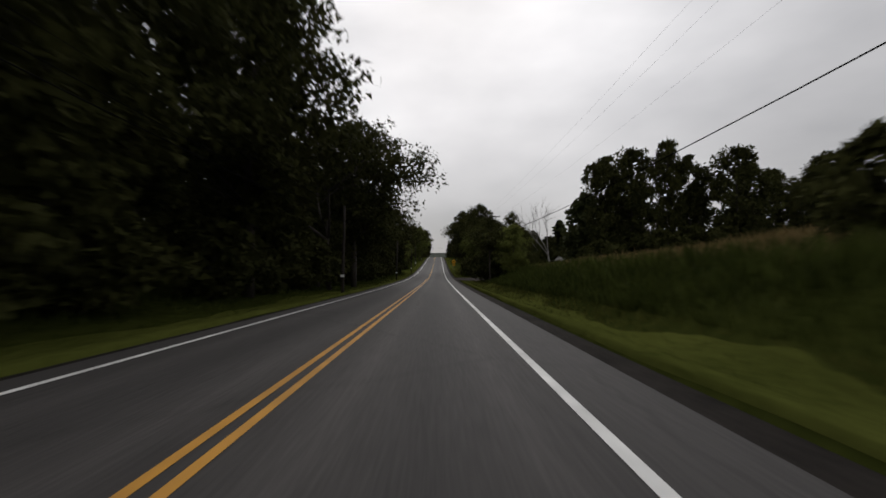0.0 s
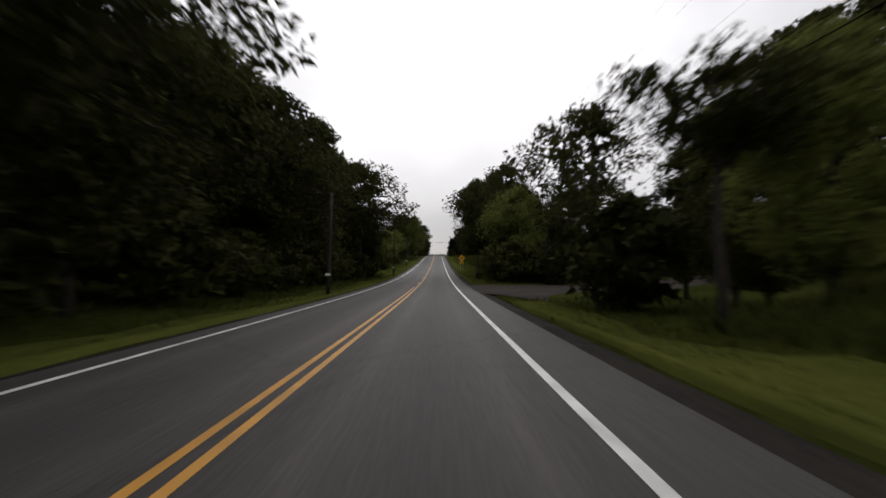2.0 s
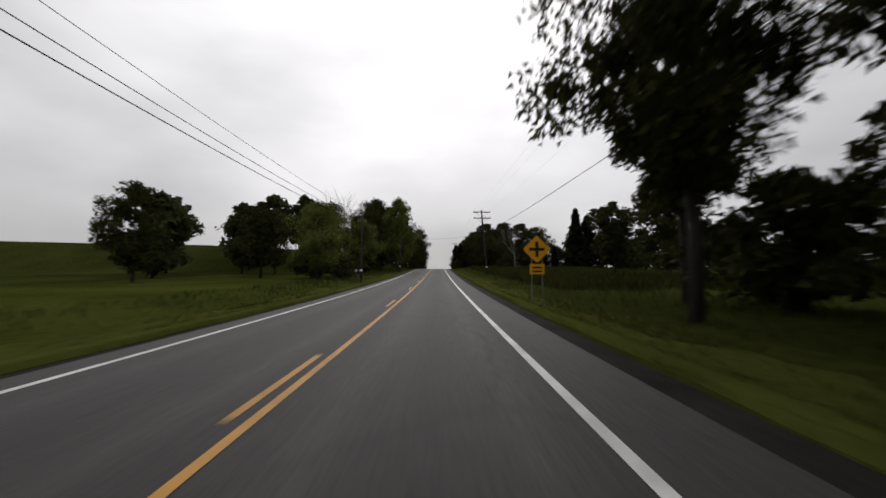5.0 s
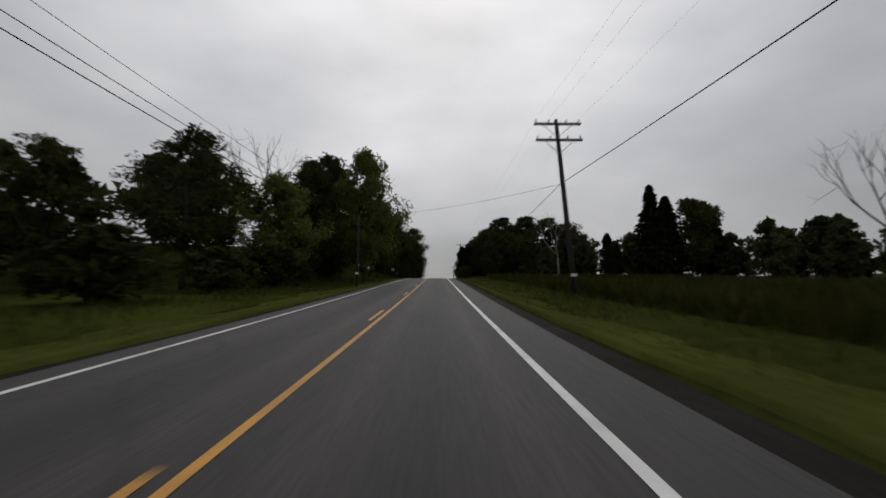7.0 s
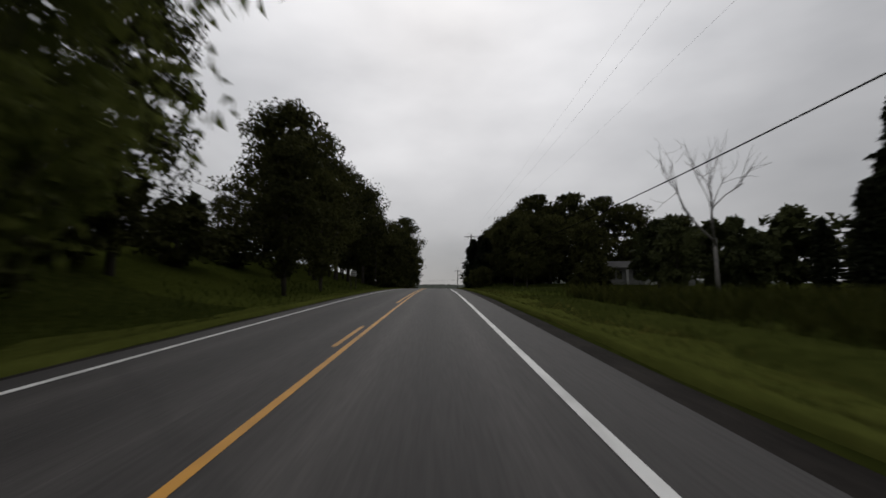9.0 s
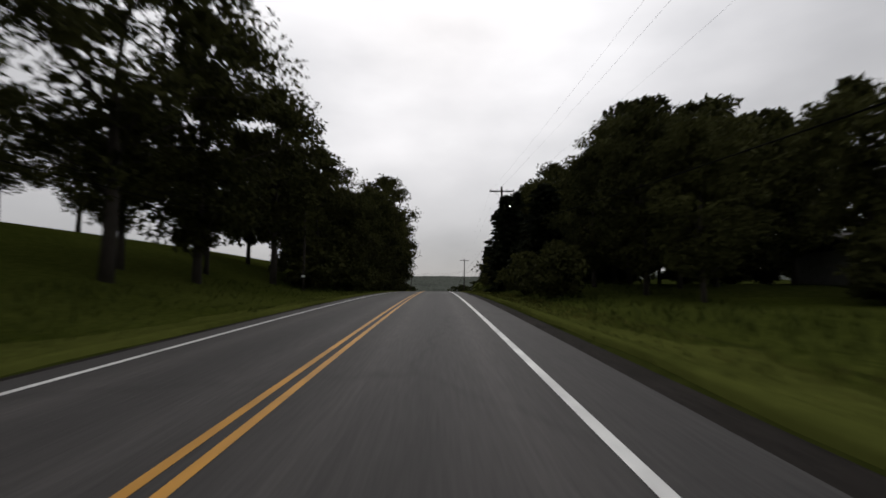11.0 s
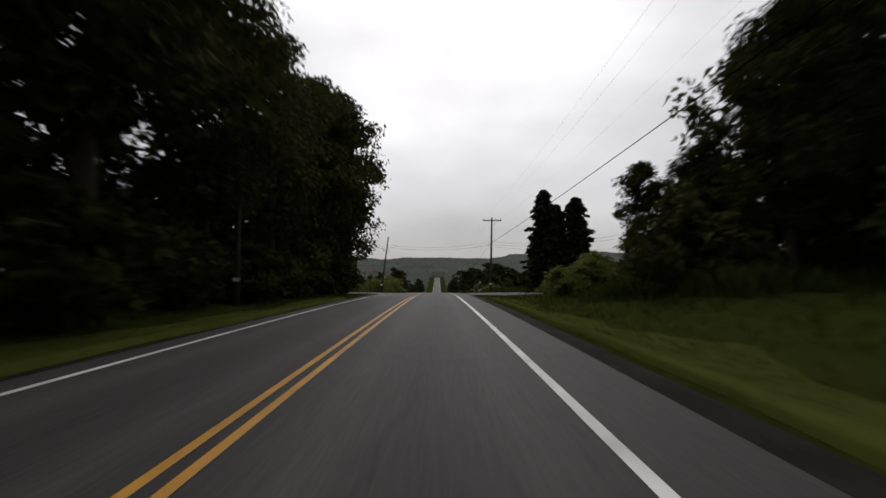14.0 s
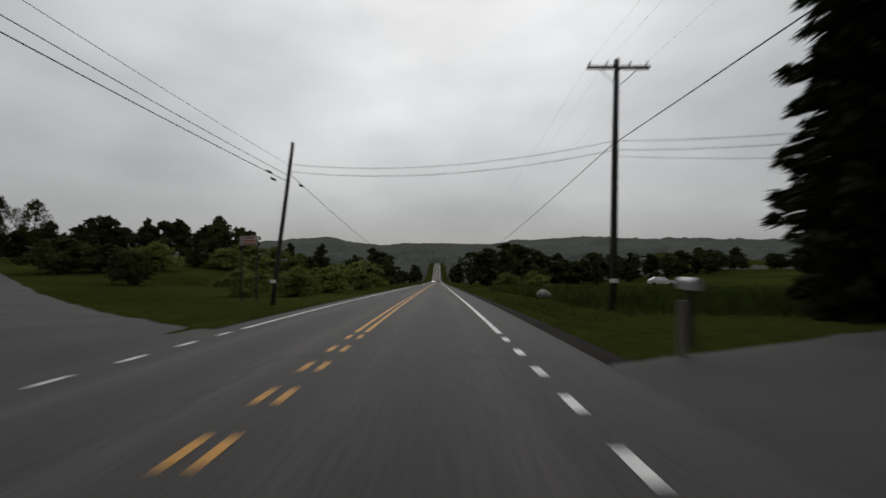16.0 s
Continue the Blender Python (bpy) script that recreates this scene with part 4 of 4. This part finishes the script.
CROSS = ((-2, 40, 50, 50.1), (2.0, 22, 312, 333), (-40, -4, 321, 352), (2.0, 22, 61, 81))
blades("verge_grass", 46000, (3.5, 13), (1, 350), (0.10, 0.30), BLADE, "short green verge grass beside the gravel shoulder", 1, CROSS)
blades("verge_grass", 40000, (-13, -6.15), (1, 350), (0.10, 0.28), BLADE, "short green verge grass beside the far lane", 2, CROSS)
blades("verge_grass", 42000, (3.2, 5.6), (1, 312), (0.07, 0.16), BLADE_PALE, "pale dry mown grass along the shoulder", 7, CROSS, 2.0)
blades("tall_grass", 26000, (5.6, 22), (0, 50), (0.15, 0.7), BLADE, "tall dark green meadow grass on the bank", 3, (), 6.0)
blades("tall_grass", 22000, (9.5, 36), (0, 52), (0.35, 0.85), STRAW, "browning seed heads along the top of the bank", 8, (), 12.0)
blades("tall_grass", 30000, (7.5, 34), (126, 206), (0.30, 0.7), BLADE_DARK, "tall dark meadow grass in the open field", 4)
blades("tall_grass", 14000, (6.0, 30), (334, 372), (0.25, 0.6), BLADE, "tall green grass past the crossing", 5)
blades("tall_grass", 12000, (8.5, 24), (292, 312), (0.3, 0.8), BLADE, "tall green grass on the mound", 6)


# ---- utility poles and cables ----
BARE_POLES = (60.6, 262, 103, 331)


def utility_pole(x, y, height, lean=0.0, arms=(), label="", group="utility poles", thick=0.14):
    """A wooden pole; arms are heights of crossarms. lean: sideways way of its top."""
    z = float(ground_z(x, y))
    p = thing("utility_pole", x, y, z, label, "utility pole", group)
    bm = bmesh.new()
    add_tube(bm, [(0, 0, -0.4), (lean * 0.3, 0, height * 0.3), (lean * 0.65, 0.02, height * 0.65), (lean, 0, height)], [thick, thick * 0.95, thick * 0.85, thick * 0.7], 12)
    part("pole", bm, POLE_WOOD, p, smooth=True)
    for h in arms:
        off = lean * h / height
        arm = part("crossarm", add_box(bmesh.new(), off - 1.2, off + 1.2, -thick - 0.10, -thick + 0.01, h - 0.06, h + 0.06, 0.008), POLE_WOOD, p, "weathered wooden crossarm")
        for sx in (-1, 1):
            bm = bmesh.new()
            add_tube(bm, [(off + sx * 0.75, -thick - 0.05, h - 0.05), (off + sx * 0.08, -thick - 0.02, h - 0.65)], [0.018, 0.018], 5)
            part("brace", bm, STEEL, p)
        for sx in (-1.1, -0.45, 0.45, 1.1):
            bm = bmesh.new()
            add_tube(bm, [(off + sx, -thick - 0.04, h + 0.05), (off + sx, -thick - 0.04, h + 0.12), (off + sx, -thick - 0.04, h + 0.14), (off + sx, -thick - 0.04, h + 0.22)], [0.018, 0.02, 0.055, 0.035], 8)
            part("insulator", bm, CERAMIC, arm, "grey ceramic insulator")
    if y not in BARE_POLES:
        bm = bmesh.new()
        add_box(bm, -thick - 0.015 + lean * 0.1, thick + 0.015 + lean * 0.1, -thick - 0.02, -thick * 0.6, 1.05, 1.2, 0.004)
        part("reflector_band", bm, WHITE_LINE, p, "small white reflector plate")
    return p


def cable(points, radius, label, sags=0.5):
    """One cable hung over its supports, with a sag in every span."""
    way = []
    for n, (a, b) in enumerate(zip(points, points[1:])):
        sag = sags[n] if isinstance(sags, tuple) else sags
        for k in range(14):
            u = k / 14
            way.append([a[i] + (b[i] - a[i]) * u - (4 * sag * u * (1 - u) if i == 2 else 0) for i in range(3)])
    way.append(list(points[-1]))
    bm = bmesh.new()
    add_tube(bm, way, [radius] * len(way), 6)
    ob = link_mesh("cable", bm, WIRE, smooth=True)
    return tagged(ob, label, "cable", "overhead cables")


def over(x, y, h):
    return (x, y, float(road_z(y)) + h)


RIGHT_POLES = ((7.3, -30, 9.3, 0.0, (8.8,)), (7.3, 60.6, 9.3, 0.0, (8.8,)), (6.85, 162.2, 9.2, -0.75, (8.9, 8.05)), (6.1, 262, 10.0, 0.0, (9.5,)), (6.7, 337, 9.7, 0.22, (9.3,)))
for x, y, h, lean, arms in RIGHT_POLES:
    utility_pole(x, y, h, lean, arms, "tall brown wooden utility pole with a crossarm" if len(arms) < 2 else "leaning brown utility pole with two crossarms")
LEFT_POLES = ((-6.3, -8, 5.7, 0.1), (-6.25, 29, 5.7, 0.1), (-6.1, 64.6, 5.7, 0.15), (-6.2, 101.2, 5.8, 0.1), (-7.3, 142.1, 6.6, 0.0), (-6.6, 176, 5.9, 0.1), (-11.2, 212, 6.0, 0.0), (-10.6, 255, 6.5, 0.0), (-8.8, 299.5, 8.1, 0.0), (-7.85, 341, 7.7, 0.95))
for x, y, h, lean in LEFT_POLES:
    last_pole = utility_pole(x, y, h, lean, (), "short dark wooden utility pole on the verge", "service poles", 0.11)
for z, dx, dy in ((6.0, -0.5, -1.6), (5.75, -0.45, -1.2), (5.9, 0.15, 1.6)):
    bm = bmesh.new()
    add_tube(bm, [(0.75 + dx * 0.6, dy - 0.3, z), (0.75 + dx * 0.6, dy - 0.22, z), (0.75 + dx * 0.6, dy + 0.22, z), (0.75 + dx * 0.6, dy + 0.3, z)], [0.02, 0.055, 0.055, 0.02], 8)
    part("splice_case", bm, WIRE, last_pole, "black cable splice case")
utility_pole(10.3, 103, 6.0, 0.0, (), "short dark wooden utility pole among the trees", "service poles", 0.11)
utility_pole(22.5, 331, 7.2, 0.0, (), "plain wooden utility pole beside the side road", "service poles", 0.12)

cable([over(x + lean * 0.6 - 0.17, y, up) for (x, y, h, lean, a), up in zip(RIGHT_POLES, (6.5, 6.3, 5.75, 6.3, 6.3))] + [over(7.5, 420, 6.0)], 0.016, "thick black communication cable between poles", (1.55, 1.0, 2.0, 0.3, 0.8))
for side in (-1.1, -0.45, 1.1):
    cable([over(x + lean + side, y - 0.18, a[0] + 0.2) for x, y, h, lean, a in RIGHT_POLES] + [over(7 + side, 430, 8.6)], 0.0022, "thin power line on the crossarms", 1.1)
for dh, r in ((0.25, 0.007), (0.75, 0.010), (1.05, 0.013)):
    cable([over(x + lean, y, h - dh) for x, y, h, lean in LEFT_POLES[:6]], r, "black overhead cable along the far verge", 0.35)
    cable([over(x + lean * 0.8, y, h - dh - 0.5 - 0.4 * (y > 320)) for x, y, h, lean in LEFT_POLES[5:]], r, "black overhead cable along the far verge", 0.4)
bm = bmesh.new()
add_tube(bm, [over(-7.19, 138.2, 5.2), over(-7.19, 138.28, 5.2), over(-7.19, 138.8, 5.24), over(-7.19, 138.88, 5.25)], [0.02, 0.06, 0.06, 0.02], 8)
tagged(link_mesh("splice_case", bm, WIRE, smooth=True), "black cable splice case hung on the lowest cable", "splice case")
cable([over(-7.1, 341, 6.2), over(-9, 420, 6.0)], 0.012, "black overhead cable leading down the valley", 0.9)
cable([over(-6.1, 101.2, 5.3), over(10.2, 103, 5.6)], 0.008, "thin cable crossing above the road", 0.9)
cable([over(-6.5, 176, 5.7), over(6.4, 162.2, 5.8)], 0.008, "thin cable crossing above the road", 0.35)
for dh in (0.0, 0.35):
    cable([over(-7.1, 341, 6.6 - dh), over(6.85, 337, 6.5 - dh), over(22.5, 331, 6.9 - dh), over(60, 322, 7.0 - dh)], 0.010, "black cable crossing above the road", 0.55)
cable([over(6.85, 337, 5.9), over(22.5, 331, 5.2)], 0.008, "thin cable beside the spruces", 0.4)

# lit lamp on the pole beside the wood
LAMP_GLOW = bpy.data.materials.new("lit_lamp_glass")
LAMP_GLOW.use_nodes = True
LAMP_GLOW.node_tree.nodes["Principled BSDF"].inputs["Emission Color"].default_value = (1.0, 0.95, 0.85, 1)
LAMP_GLOW.node_tree.nodes["Principled BSDF"].inputs["Emission Strength"].default_value = 9.0
lamp = thing("street_lamp", 6.35, 261.8, float(ground_z(6.1, 262)) + 8.0, "lit white yard lamp bracketed to the wooden pole", "street lamp")
bm = bmesh.new()
add_tube(bm, [(-0.2, 0, 0.1), (0.15, -0.1, 0.25), (0.45, -0.25, 0.22)], [0.025, 0.025, 0.025], 8)
part("bracket", bm, STEEL, lamp)
bm = bmesh.new()
add_tube(bm, [(0.45, -0.25, 0.24), (0.45, -0.25, 0.20), (0.45, -0.25, 0.12)], [0.06, 0.13, 0.17], 14)
part("hood", bm, STEEL, lamp)
bm = bmesh.new()
bmesh.ops.create_uvsphere(bm, u_segments=14, v_segments=8, radius=0.13, matrix=Matrix.Translation((0.45, -0.25, 0.06)))
part("globe", bm, LAMP_GLOW, lamp, "glowing white glass globe", True)

# ---- signs ----
SIGN_YELLOW = material("sign_yellow", (0.90, 0.38, 0.010), (0.98, 0.48, 0.015), 0.4, 3.0, 0.8, 0.0, spec=0.5)
SIGN_BLACK = material("sign_black", (0.010, 0.010, 0.010), (0.02, 0.02, 0.02), 0.5, 3.0, 0.8, 0.0)
SIGN_WHITE = material("sign_white", (0.24, 0.24, 0.23), (0.38, 0.38, 0.36), 0.5, 3.0, 0.8, 0.0)
SIGN_RED = material("sign_red", (0.28, 0.05, 0.04), (0.40, 0.08, 0.06), 0.5, 3.0, 0.8, 0.0)


def warning_sign(x, y):
    s_ = thing("warning_sign", x, y, float(ground_z(x, y)), "yellow diamond crossroads warning sign on two steel posts", "road sign")
    for sx in (-0.22, 0.22):
        bm = bmesh.new()
        add_box(bm, sx - 0.03, sx + 0.03, -0.02, 0.02, -0.4, 2.75, 0.006)
        part("post", bm, STEEL, s_)
    bm = bmesh.new()
    add_box(bm, -0.42, 0.42, -0.035, -0.025, -0.42, 0.42)
    bmesh.ops.bevel(bm, geom=[e for e in bm.edges if abs(e.verts[0].co.y - e.verts[1].co.y) > 0.005], offset=0.05, segments=4, affect="EDGES")
    bmesh.ops.rotate(bm, verts=bm.verts, matrix=Matrix.Rotation(radians(45), 3, "Y"))
    bmesh.ops.translate(bm, verts=bm.verts, vec=(0, 0, 2.35))
    plate = part("sign_plate", bm, SIGN_YELLOW, s_)
    bm = bmesh.new()
    add_box(bm, -0.32, 0.32, -0.041, -0.037, 2.29, 2.41)
    part("cross_bar", bm, SIGN_BLACK, plate, "black bar of the crossroads symbol")
    bm = bmesh.new()
    add_box(bm, -0.06, 0.06, -0.0455, -0.0415, 2.03, 2.67)
    part("cross_bar", bm, SIGN_BLACK, plate, "black bar of the crossroads symbol")
    bm = bmesh.new()
    add_box(bm, -0.31, 0.31, -0.035, -0.025, 1.30, 1.74, 0.004)
    plaque = part("plaque", bm, SIGN_YELLOW, s_, "small yellow plaque under the diamond")
    for z in (1.42, 1.58):
        bm = bmesh.new()
        add_box(bm, -0.2, 0.2, -0.041, -0.037, z - 0.035, z + 0.035)
        part("lettering_bar", bm, SIGN_BLACK, plaque)
    return s_


warning_sign(4.15, 118.6)


def board_sign(x, y, z0, width, high, label, rows, ink, turn=0.0):
    s_ = thing("board_sign", x, y, float(ground_z(x, y)), label, "sign", turn=turn)
    for sx in (-width * 0.42, width * 0.42):
        bm = bmesh.new()
        add_box(bm, sx - 0.04, sx + 0.04, -0.04, 0.04, -0.4, z0 + high, 0.006)
        part("post", bm, POLE_WOOD, s_)
    bm = bmesh.new()
    add_box(bm, -width / 2, width / 2, -0.075, -0.045, z0, z0 + high, 0.008)
    board = part("board", bm, SIGN_WHITE, s_)
    for k in range(rows):
        z = z0 + high * (k + 0.5) / rows
        bm = bmesh.new()
        add_box(bm, -width * 0.38, width * 0.38, -0.083, -0.078, z - high * 0.18 / rows, z + high * 0.18 / rows)
        part("lettering_bar", bm, ink, board)
    return s_


board_sign(-8.9, 226.6, 1.35, 0.62, 0.55, "weathered pale roadside sign with dark lines", 3, SIGN_BLACK)
board_sign(-10.2, 344, 2.95, 0.95, 0.5, "white board sign with red lines behind the verge", 3, SIGN_RED)


def mailbox(x, y, turn=0.0):
    m = thing("mailbox", x, y, float(ground_z(x, y)), "grey metal mailbox on a wooden post", "mailbox", turn=turn)
    bm = bmesh.new()
    add_box(bm, -0.05, 0.05, -0.05, 0.05, -0.3, 1.02, 0.006)
    part("post", bm, POLE_WOOD, m)
    bm = bmesh.new()
    prof = [(-0.09, 1.02), (0.09, 1.02)] + [(0.09 * math.cos(a), 1.15 + 0.09 * math.sin(a)) for a in np.linspace(0, math.pi, 9)]
    front = [bm.verts.new((px, -0.25, pz)) for px, pz in prof]
    back = [bm.verts.new((px, 0.25, pz)) for px, pz in prof]
    bm.faces.new(front), bm.faces.new(back[::-1])
    for k in range(len(prof)):
        bm.faces.new((front[k], back[k], back[(k + 1) % len(prof)], front[(k + 1) % len(prof)]))
    part("box", bm, STEEL, m)
    return m


mailbox(-7.5, 140.4)
mailbox(4.5, 327.9)


def stake(x, y):
    p = thing("marker_post", x, y, float(ground_z(x, y)), "pale weathered wooden marker post in the verge", "post")
    part("post", add_box(bmesh.new(), -0.05, 0.05, -0.05, 0.05, -0.25, 0.86, 0.012), POST_WOOD, p)
    part("cap", add_box(bmesh.new(), -0.06, 0.06, -0.06, 0.06, 0.861, 0.885, 0.008), POST_WOOD, p)
    return p


stake(3.8, 326.9)

# ---- buildings ----
SIDING = material("white_siding", (0.11, 0.11, 0.106), (0.18, 0.18, 0.172), 0.8, 2.0, 0.5, 0.1)
SHINGLE = material("grey_shingles", (0.035, 0.035, 0.035), (0.085, 0.083, 0.08), 0.9, 6.0, 0.7, 0.4)
DARK_GLASS = material("dark_glass", (0.012, 0.013, 0.014), (0.02, 0.022, 0.024), 0.08, 2.0, 0.5, 0.0, spec=0.6)
DOOR_WHITE = material("white_door_paint", (0.30, 0.30, 0.29), (0.40, 0.40, 0.39), 0.5, 2.0, 0.5, 0.05)


def gable_roof(bm, x0, x1, y0, y1, z0, rise, over_=0.5, thick=0.16):
    ym = (y0 + y1) / 2
    a = [(x0 - over_, y0 - over_, z0 - 0.1), (x0 - over_, ym, z0 + rise), (x0 - over_, y1 + over_, z0 - 0.1)]
    ring = a + [(p[0], p[1], p[2] - thick) for p in a[::-1]]
    l = [bm.verts.new(p) for p in ring]
    r = [bm.verts.new((x1 + over_, p[1], p[2])) for p in ring]
    bm.faces.new(l[::-1]), bm.faces.new(r)
    for k in range(6):
        bm.faces.new((l[k], l[(k + 1) % 6], r[(k + 1) % 6], r[k]))
    return bm


def low_house(x, y, turn):
    h = thing("house", x, y, float(ground_z(x, y)), "low white-sided house with a garage and grey roof", "house", turn=turn)
    wall = bmesh.new()
    add_box(wall, -6, 6, 0, 7, -0.3, 2.6)
    part("wall", wall, SIDING, h)
    part("roof", gable_roof(bmesh.new(), -6, 6, 0, 7, 2.7, 1.1), SHINGLE, h)
    door = part("garage_door", add_box(bmesh.new(), -1.2, 2.1, -0.06, -0.01, 0.0, 2.1, 0.01), DOOR_WHITE, h, "white panelled garage door")
    for k in range(4):
        part("panel", add_box(bmesh.new(), -1.1, 2.0, -0.08, -0.061, 0.06 + 0.52 * k, 0.5 + 0.52 * k, 0.008), DOOR_WHITE, door)
    part("fascia", add_box(bmesh.new(), -6.1, 6.1, -0.46, -0.40, 2.42, 2.58, 0.01), DOOR_WHITE, h, "white fascia board under the roof edge")
    for wx, half, z0, z1 in ((-2.25, 0.65, 1.15, 2.15), (-4.8, 0.4, 1.25, 2.1), (4.4, 0.6, 1.0, 2.1)):
        win = part("window", add_box(bmesh.new(), wx - half, wx + half, -0.05, -0.005, z0, z1, 0.01), SIDING, h)
        part("pane", add_box(bmesh.new(), wx - half + 0.05, wx + half - 0.05, -0.07, -0.052, z0 + 0.05, z1 - 0.05), DARK_GLASS, win)
    part("porch_post", add_box(bmesh.new(), -3.95, -3.6, -0.42, -0.1, -0.2, 2.42, 0.02), DOOR_WHITE, h)
    return h


low_house(31.6, 245, -4)


def hip_roof(bm, x0, x1, y0, y1, z0, rise, thick=0.12):
    """A roof that slopes on all four sides to a short ridge."""
    ym, inset = (y0 + y1) / 2, (y1 - y0) * 0.42
    eaves = [(x0, y0), (x1, y0), (x1, y1), (x0, y1)]
    low = [bm.verts.new((px, py, z0 - thick)) for px, py in eaves]
    high = [bm.verts.new((px, py, z0)) for px, py in eaves]
    a, b = bm.verts.new((x0 + inset, ym, z0 + rise)), bm.verts.new((x1 - inset, ym, z0 + rise))
    bm.faces.new(low[::-1])
    for k in range(4):
        bm.faces.new((low[k], low[(k + 1) % 4], high[(k + 1) % 4], high[k]))
    bm.faces.new((high[0], high[1], b, a)), bm.faces.new((high[2], high[3], a, b))
    bm.faces.new((high[1], high[2], b)), bm.faces.new((high[3], high[0], a))
    return bm


def shed(x, y, turn):
    """An outbuilding: pale upper wall over a dark opening, under a pale hipped roof."""
    s_ = thing("shed", x, y, float(ground_z(x, y)), "small outbuilding with pale upper wall and pale hipped roof", "shed", turn=turn)
    wall = bmesh.new()
    add_box(wall, -2.3, 2.3, 0.12, 3.6, -0.3, 2.9)
    part("wall", wall, SIDING, s_, "pale grey wall")
    part("roof", hip_roof(bmesh.new(), -2.7, 2.7, -0.3, 4.0, 3.03, 1.05), PALE_ROOF, s_, "pale metal hipped roof")
    door = part("door", add_box(bmesh.new(), -1.9, 1.9, 0.02, 0.11, 0.0, 1.75, 0.01), POLE_WOOD, s_, "dark wooden double door")
    for k in range(9):
        part("board", add_box(bmesh.new(), -1.86 + 0.415 * k, -1.47 + 0.415 * k, -0.01, 0.016, 0.03, 1.72, 0.006), POLE_WOOD, door)
    for sx in (-2.2, 2.2):
        part("corner_post", add_box(bmesh.new(), sx - 0.08, sx + 0.08, -0.02, 0.115, -0.3, 2.9, 0.01), POLE_WOOD, s_, "dark corner post")
    return s_


PALE_ROOF = material("pale_metal_roof", (0.22, 0.22, 0.22), (0.34, 0.34, 0.335), 0.5, 3.0, 0.6, 0.2)
shed(27.2, 94, 6)

# ---- vehicles far off ----
CAR_WHITE = material("white_car_paint", (0.36, 0.36, 0.36), (0.42, 0.42, 0.42), 0.4, 1.0, 0.5, 0.0, spec=0.5, coat=0.6)
CAR_DARK = material("dark_car_paint", (0.02, 0.021, 0.024), (0.03, 0.03, 0.034), 0.3, 1.0, 0.5, 0.0, spec=0.5, coat=0.6)
RUBBER = material("rubber", (0.012, 0.012, 0.012), (0.02, 0.02, 0.02), 0.8, 5.0, 0.5, 0.0)
HEADLIGHT = bpy.data.materials.new("lit_headlight")
HEADLIGHT.use_nodes = True
HEADLIGHT.node_tree.nodes["Principled BSDF"].inputs["Emission Color"].default_value = (1.0, 0.97, 0.9, 1)
HEADLIGHT.node_tree.nodes["Principled BSDF"].inputs["Emission Strength"].default_value = 30.0


def car(x, y, z, turn, paint, label, lit=False):
    c = thing("car", x, y, z, label, "car", turn=turn)
    bm = bmesh.new()
    prof = [(-2.15, 0.35), (-2.2, 0.75), (-1.9, 0.92), (-1.0, 0.98), (-0.35, 1.45), (1.2, 1.47), (1.95, 1.0), (2.15, 0.9), (2.2, 0.4)]
    sides = []
    for sx in (-0.88, 0.88):
        sides.append([bm.verts.new((sx * (0.82 if pz > 1.2 else 1.0), py, pz)) for py, pz in prof])
    bm.faces.new(sides[0]), bm.faces.new(sides[1][::-1])
    for k in range(len(prof)):
        j = (k + 1) % len(prof)
        bm.faces.new((sides[0][k], sides[1][k], sides[1][j], sides[0][j]))
    part("body", bm, paint, c)
    bm = bmesh.new()
    q = [bm.verts.new(p) for p in ((-0.68, -0.99, 1.02), (0.68, -0.99, 1.02), (0.6, -0.42, 1.43), (-0.6, -0.42, 1.43))]
    bm.faces.new(q)
    solid = bmesh.ops.extrude_face_region(bm, geom=bm.faces[:])
    bmesh.ops.translate(bm, verts=[v for v in solid["geom"] if isinstance(v, bmesh.types.BMVert)], vec=(0, -0.02, 0.02))
    part("windscreen", bm, DARK_GLASS, c)
    for sx in (-0.8, 0.8):
        for wy in (-1.35, 1.4):
            bm = bmesh.new()
            add_tube(bm, [(sx - 0.1, wy, 0.33), (sx + 0.1, wy, 0.33)], [0.33, 0.33], 16)
            part("wheel", bm, RUBBER, c)
        bm = bmesh.new()
        bmesh.ops.create_uvsphere(bm, u_segments=12, v_segments=8, radius=0.12, matrix=Matrix.Translation((sx * 0.78, -2.16, 0.7)))
        part("headlight", bm, HEADLIGHT if lit else SIGN_WHITE, c, "lit white headlight" if lit else "")
    return c


car(-3.3, 610, float(surface_z(-3.3, 610)) + 0.01, 0, CAR_WHITE, "oncoming pale car with lit headlights far down the road", True)
car(0.0, 600, float(surface_z(0, 600)) + 0.01, 180, CAR_DARK, "dark car driving away far down the road")
car(38.5, 396, float(ground_z(38.5, 396)), 75, CAR_WHITE, "white car parked in the far grass")

# pale stone beside the verge past the crossing
bm = bmesh.new()
bmesh.ops.create_icosphere(bm, subdivisions=3, radius=0.4)
for v in bm.verts:
    v.co *= 1 + 0.25 * noise.noise(v.co * 2.2) + 0.08 * noise.noise(v.co * 6)
    v.co.z *= 0.8
PALE_STONE = material("pale_stone", (0.13, 0.13, 0.12), (0.26, 0.26, 0.245), 0.9, 5.0, 0.8, 0.5)
stone = link_mesh("boulder", bm, PALE_STONE, smooth=True)
stone.location = (6.3, 346.5, float(ground_z(6.3, 346.5)) + 0.22)
tagged(stone, "pale grey boulder in the tall grass", "boulder")
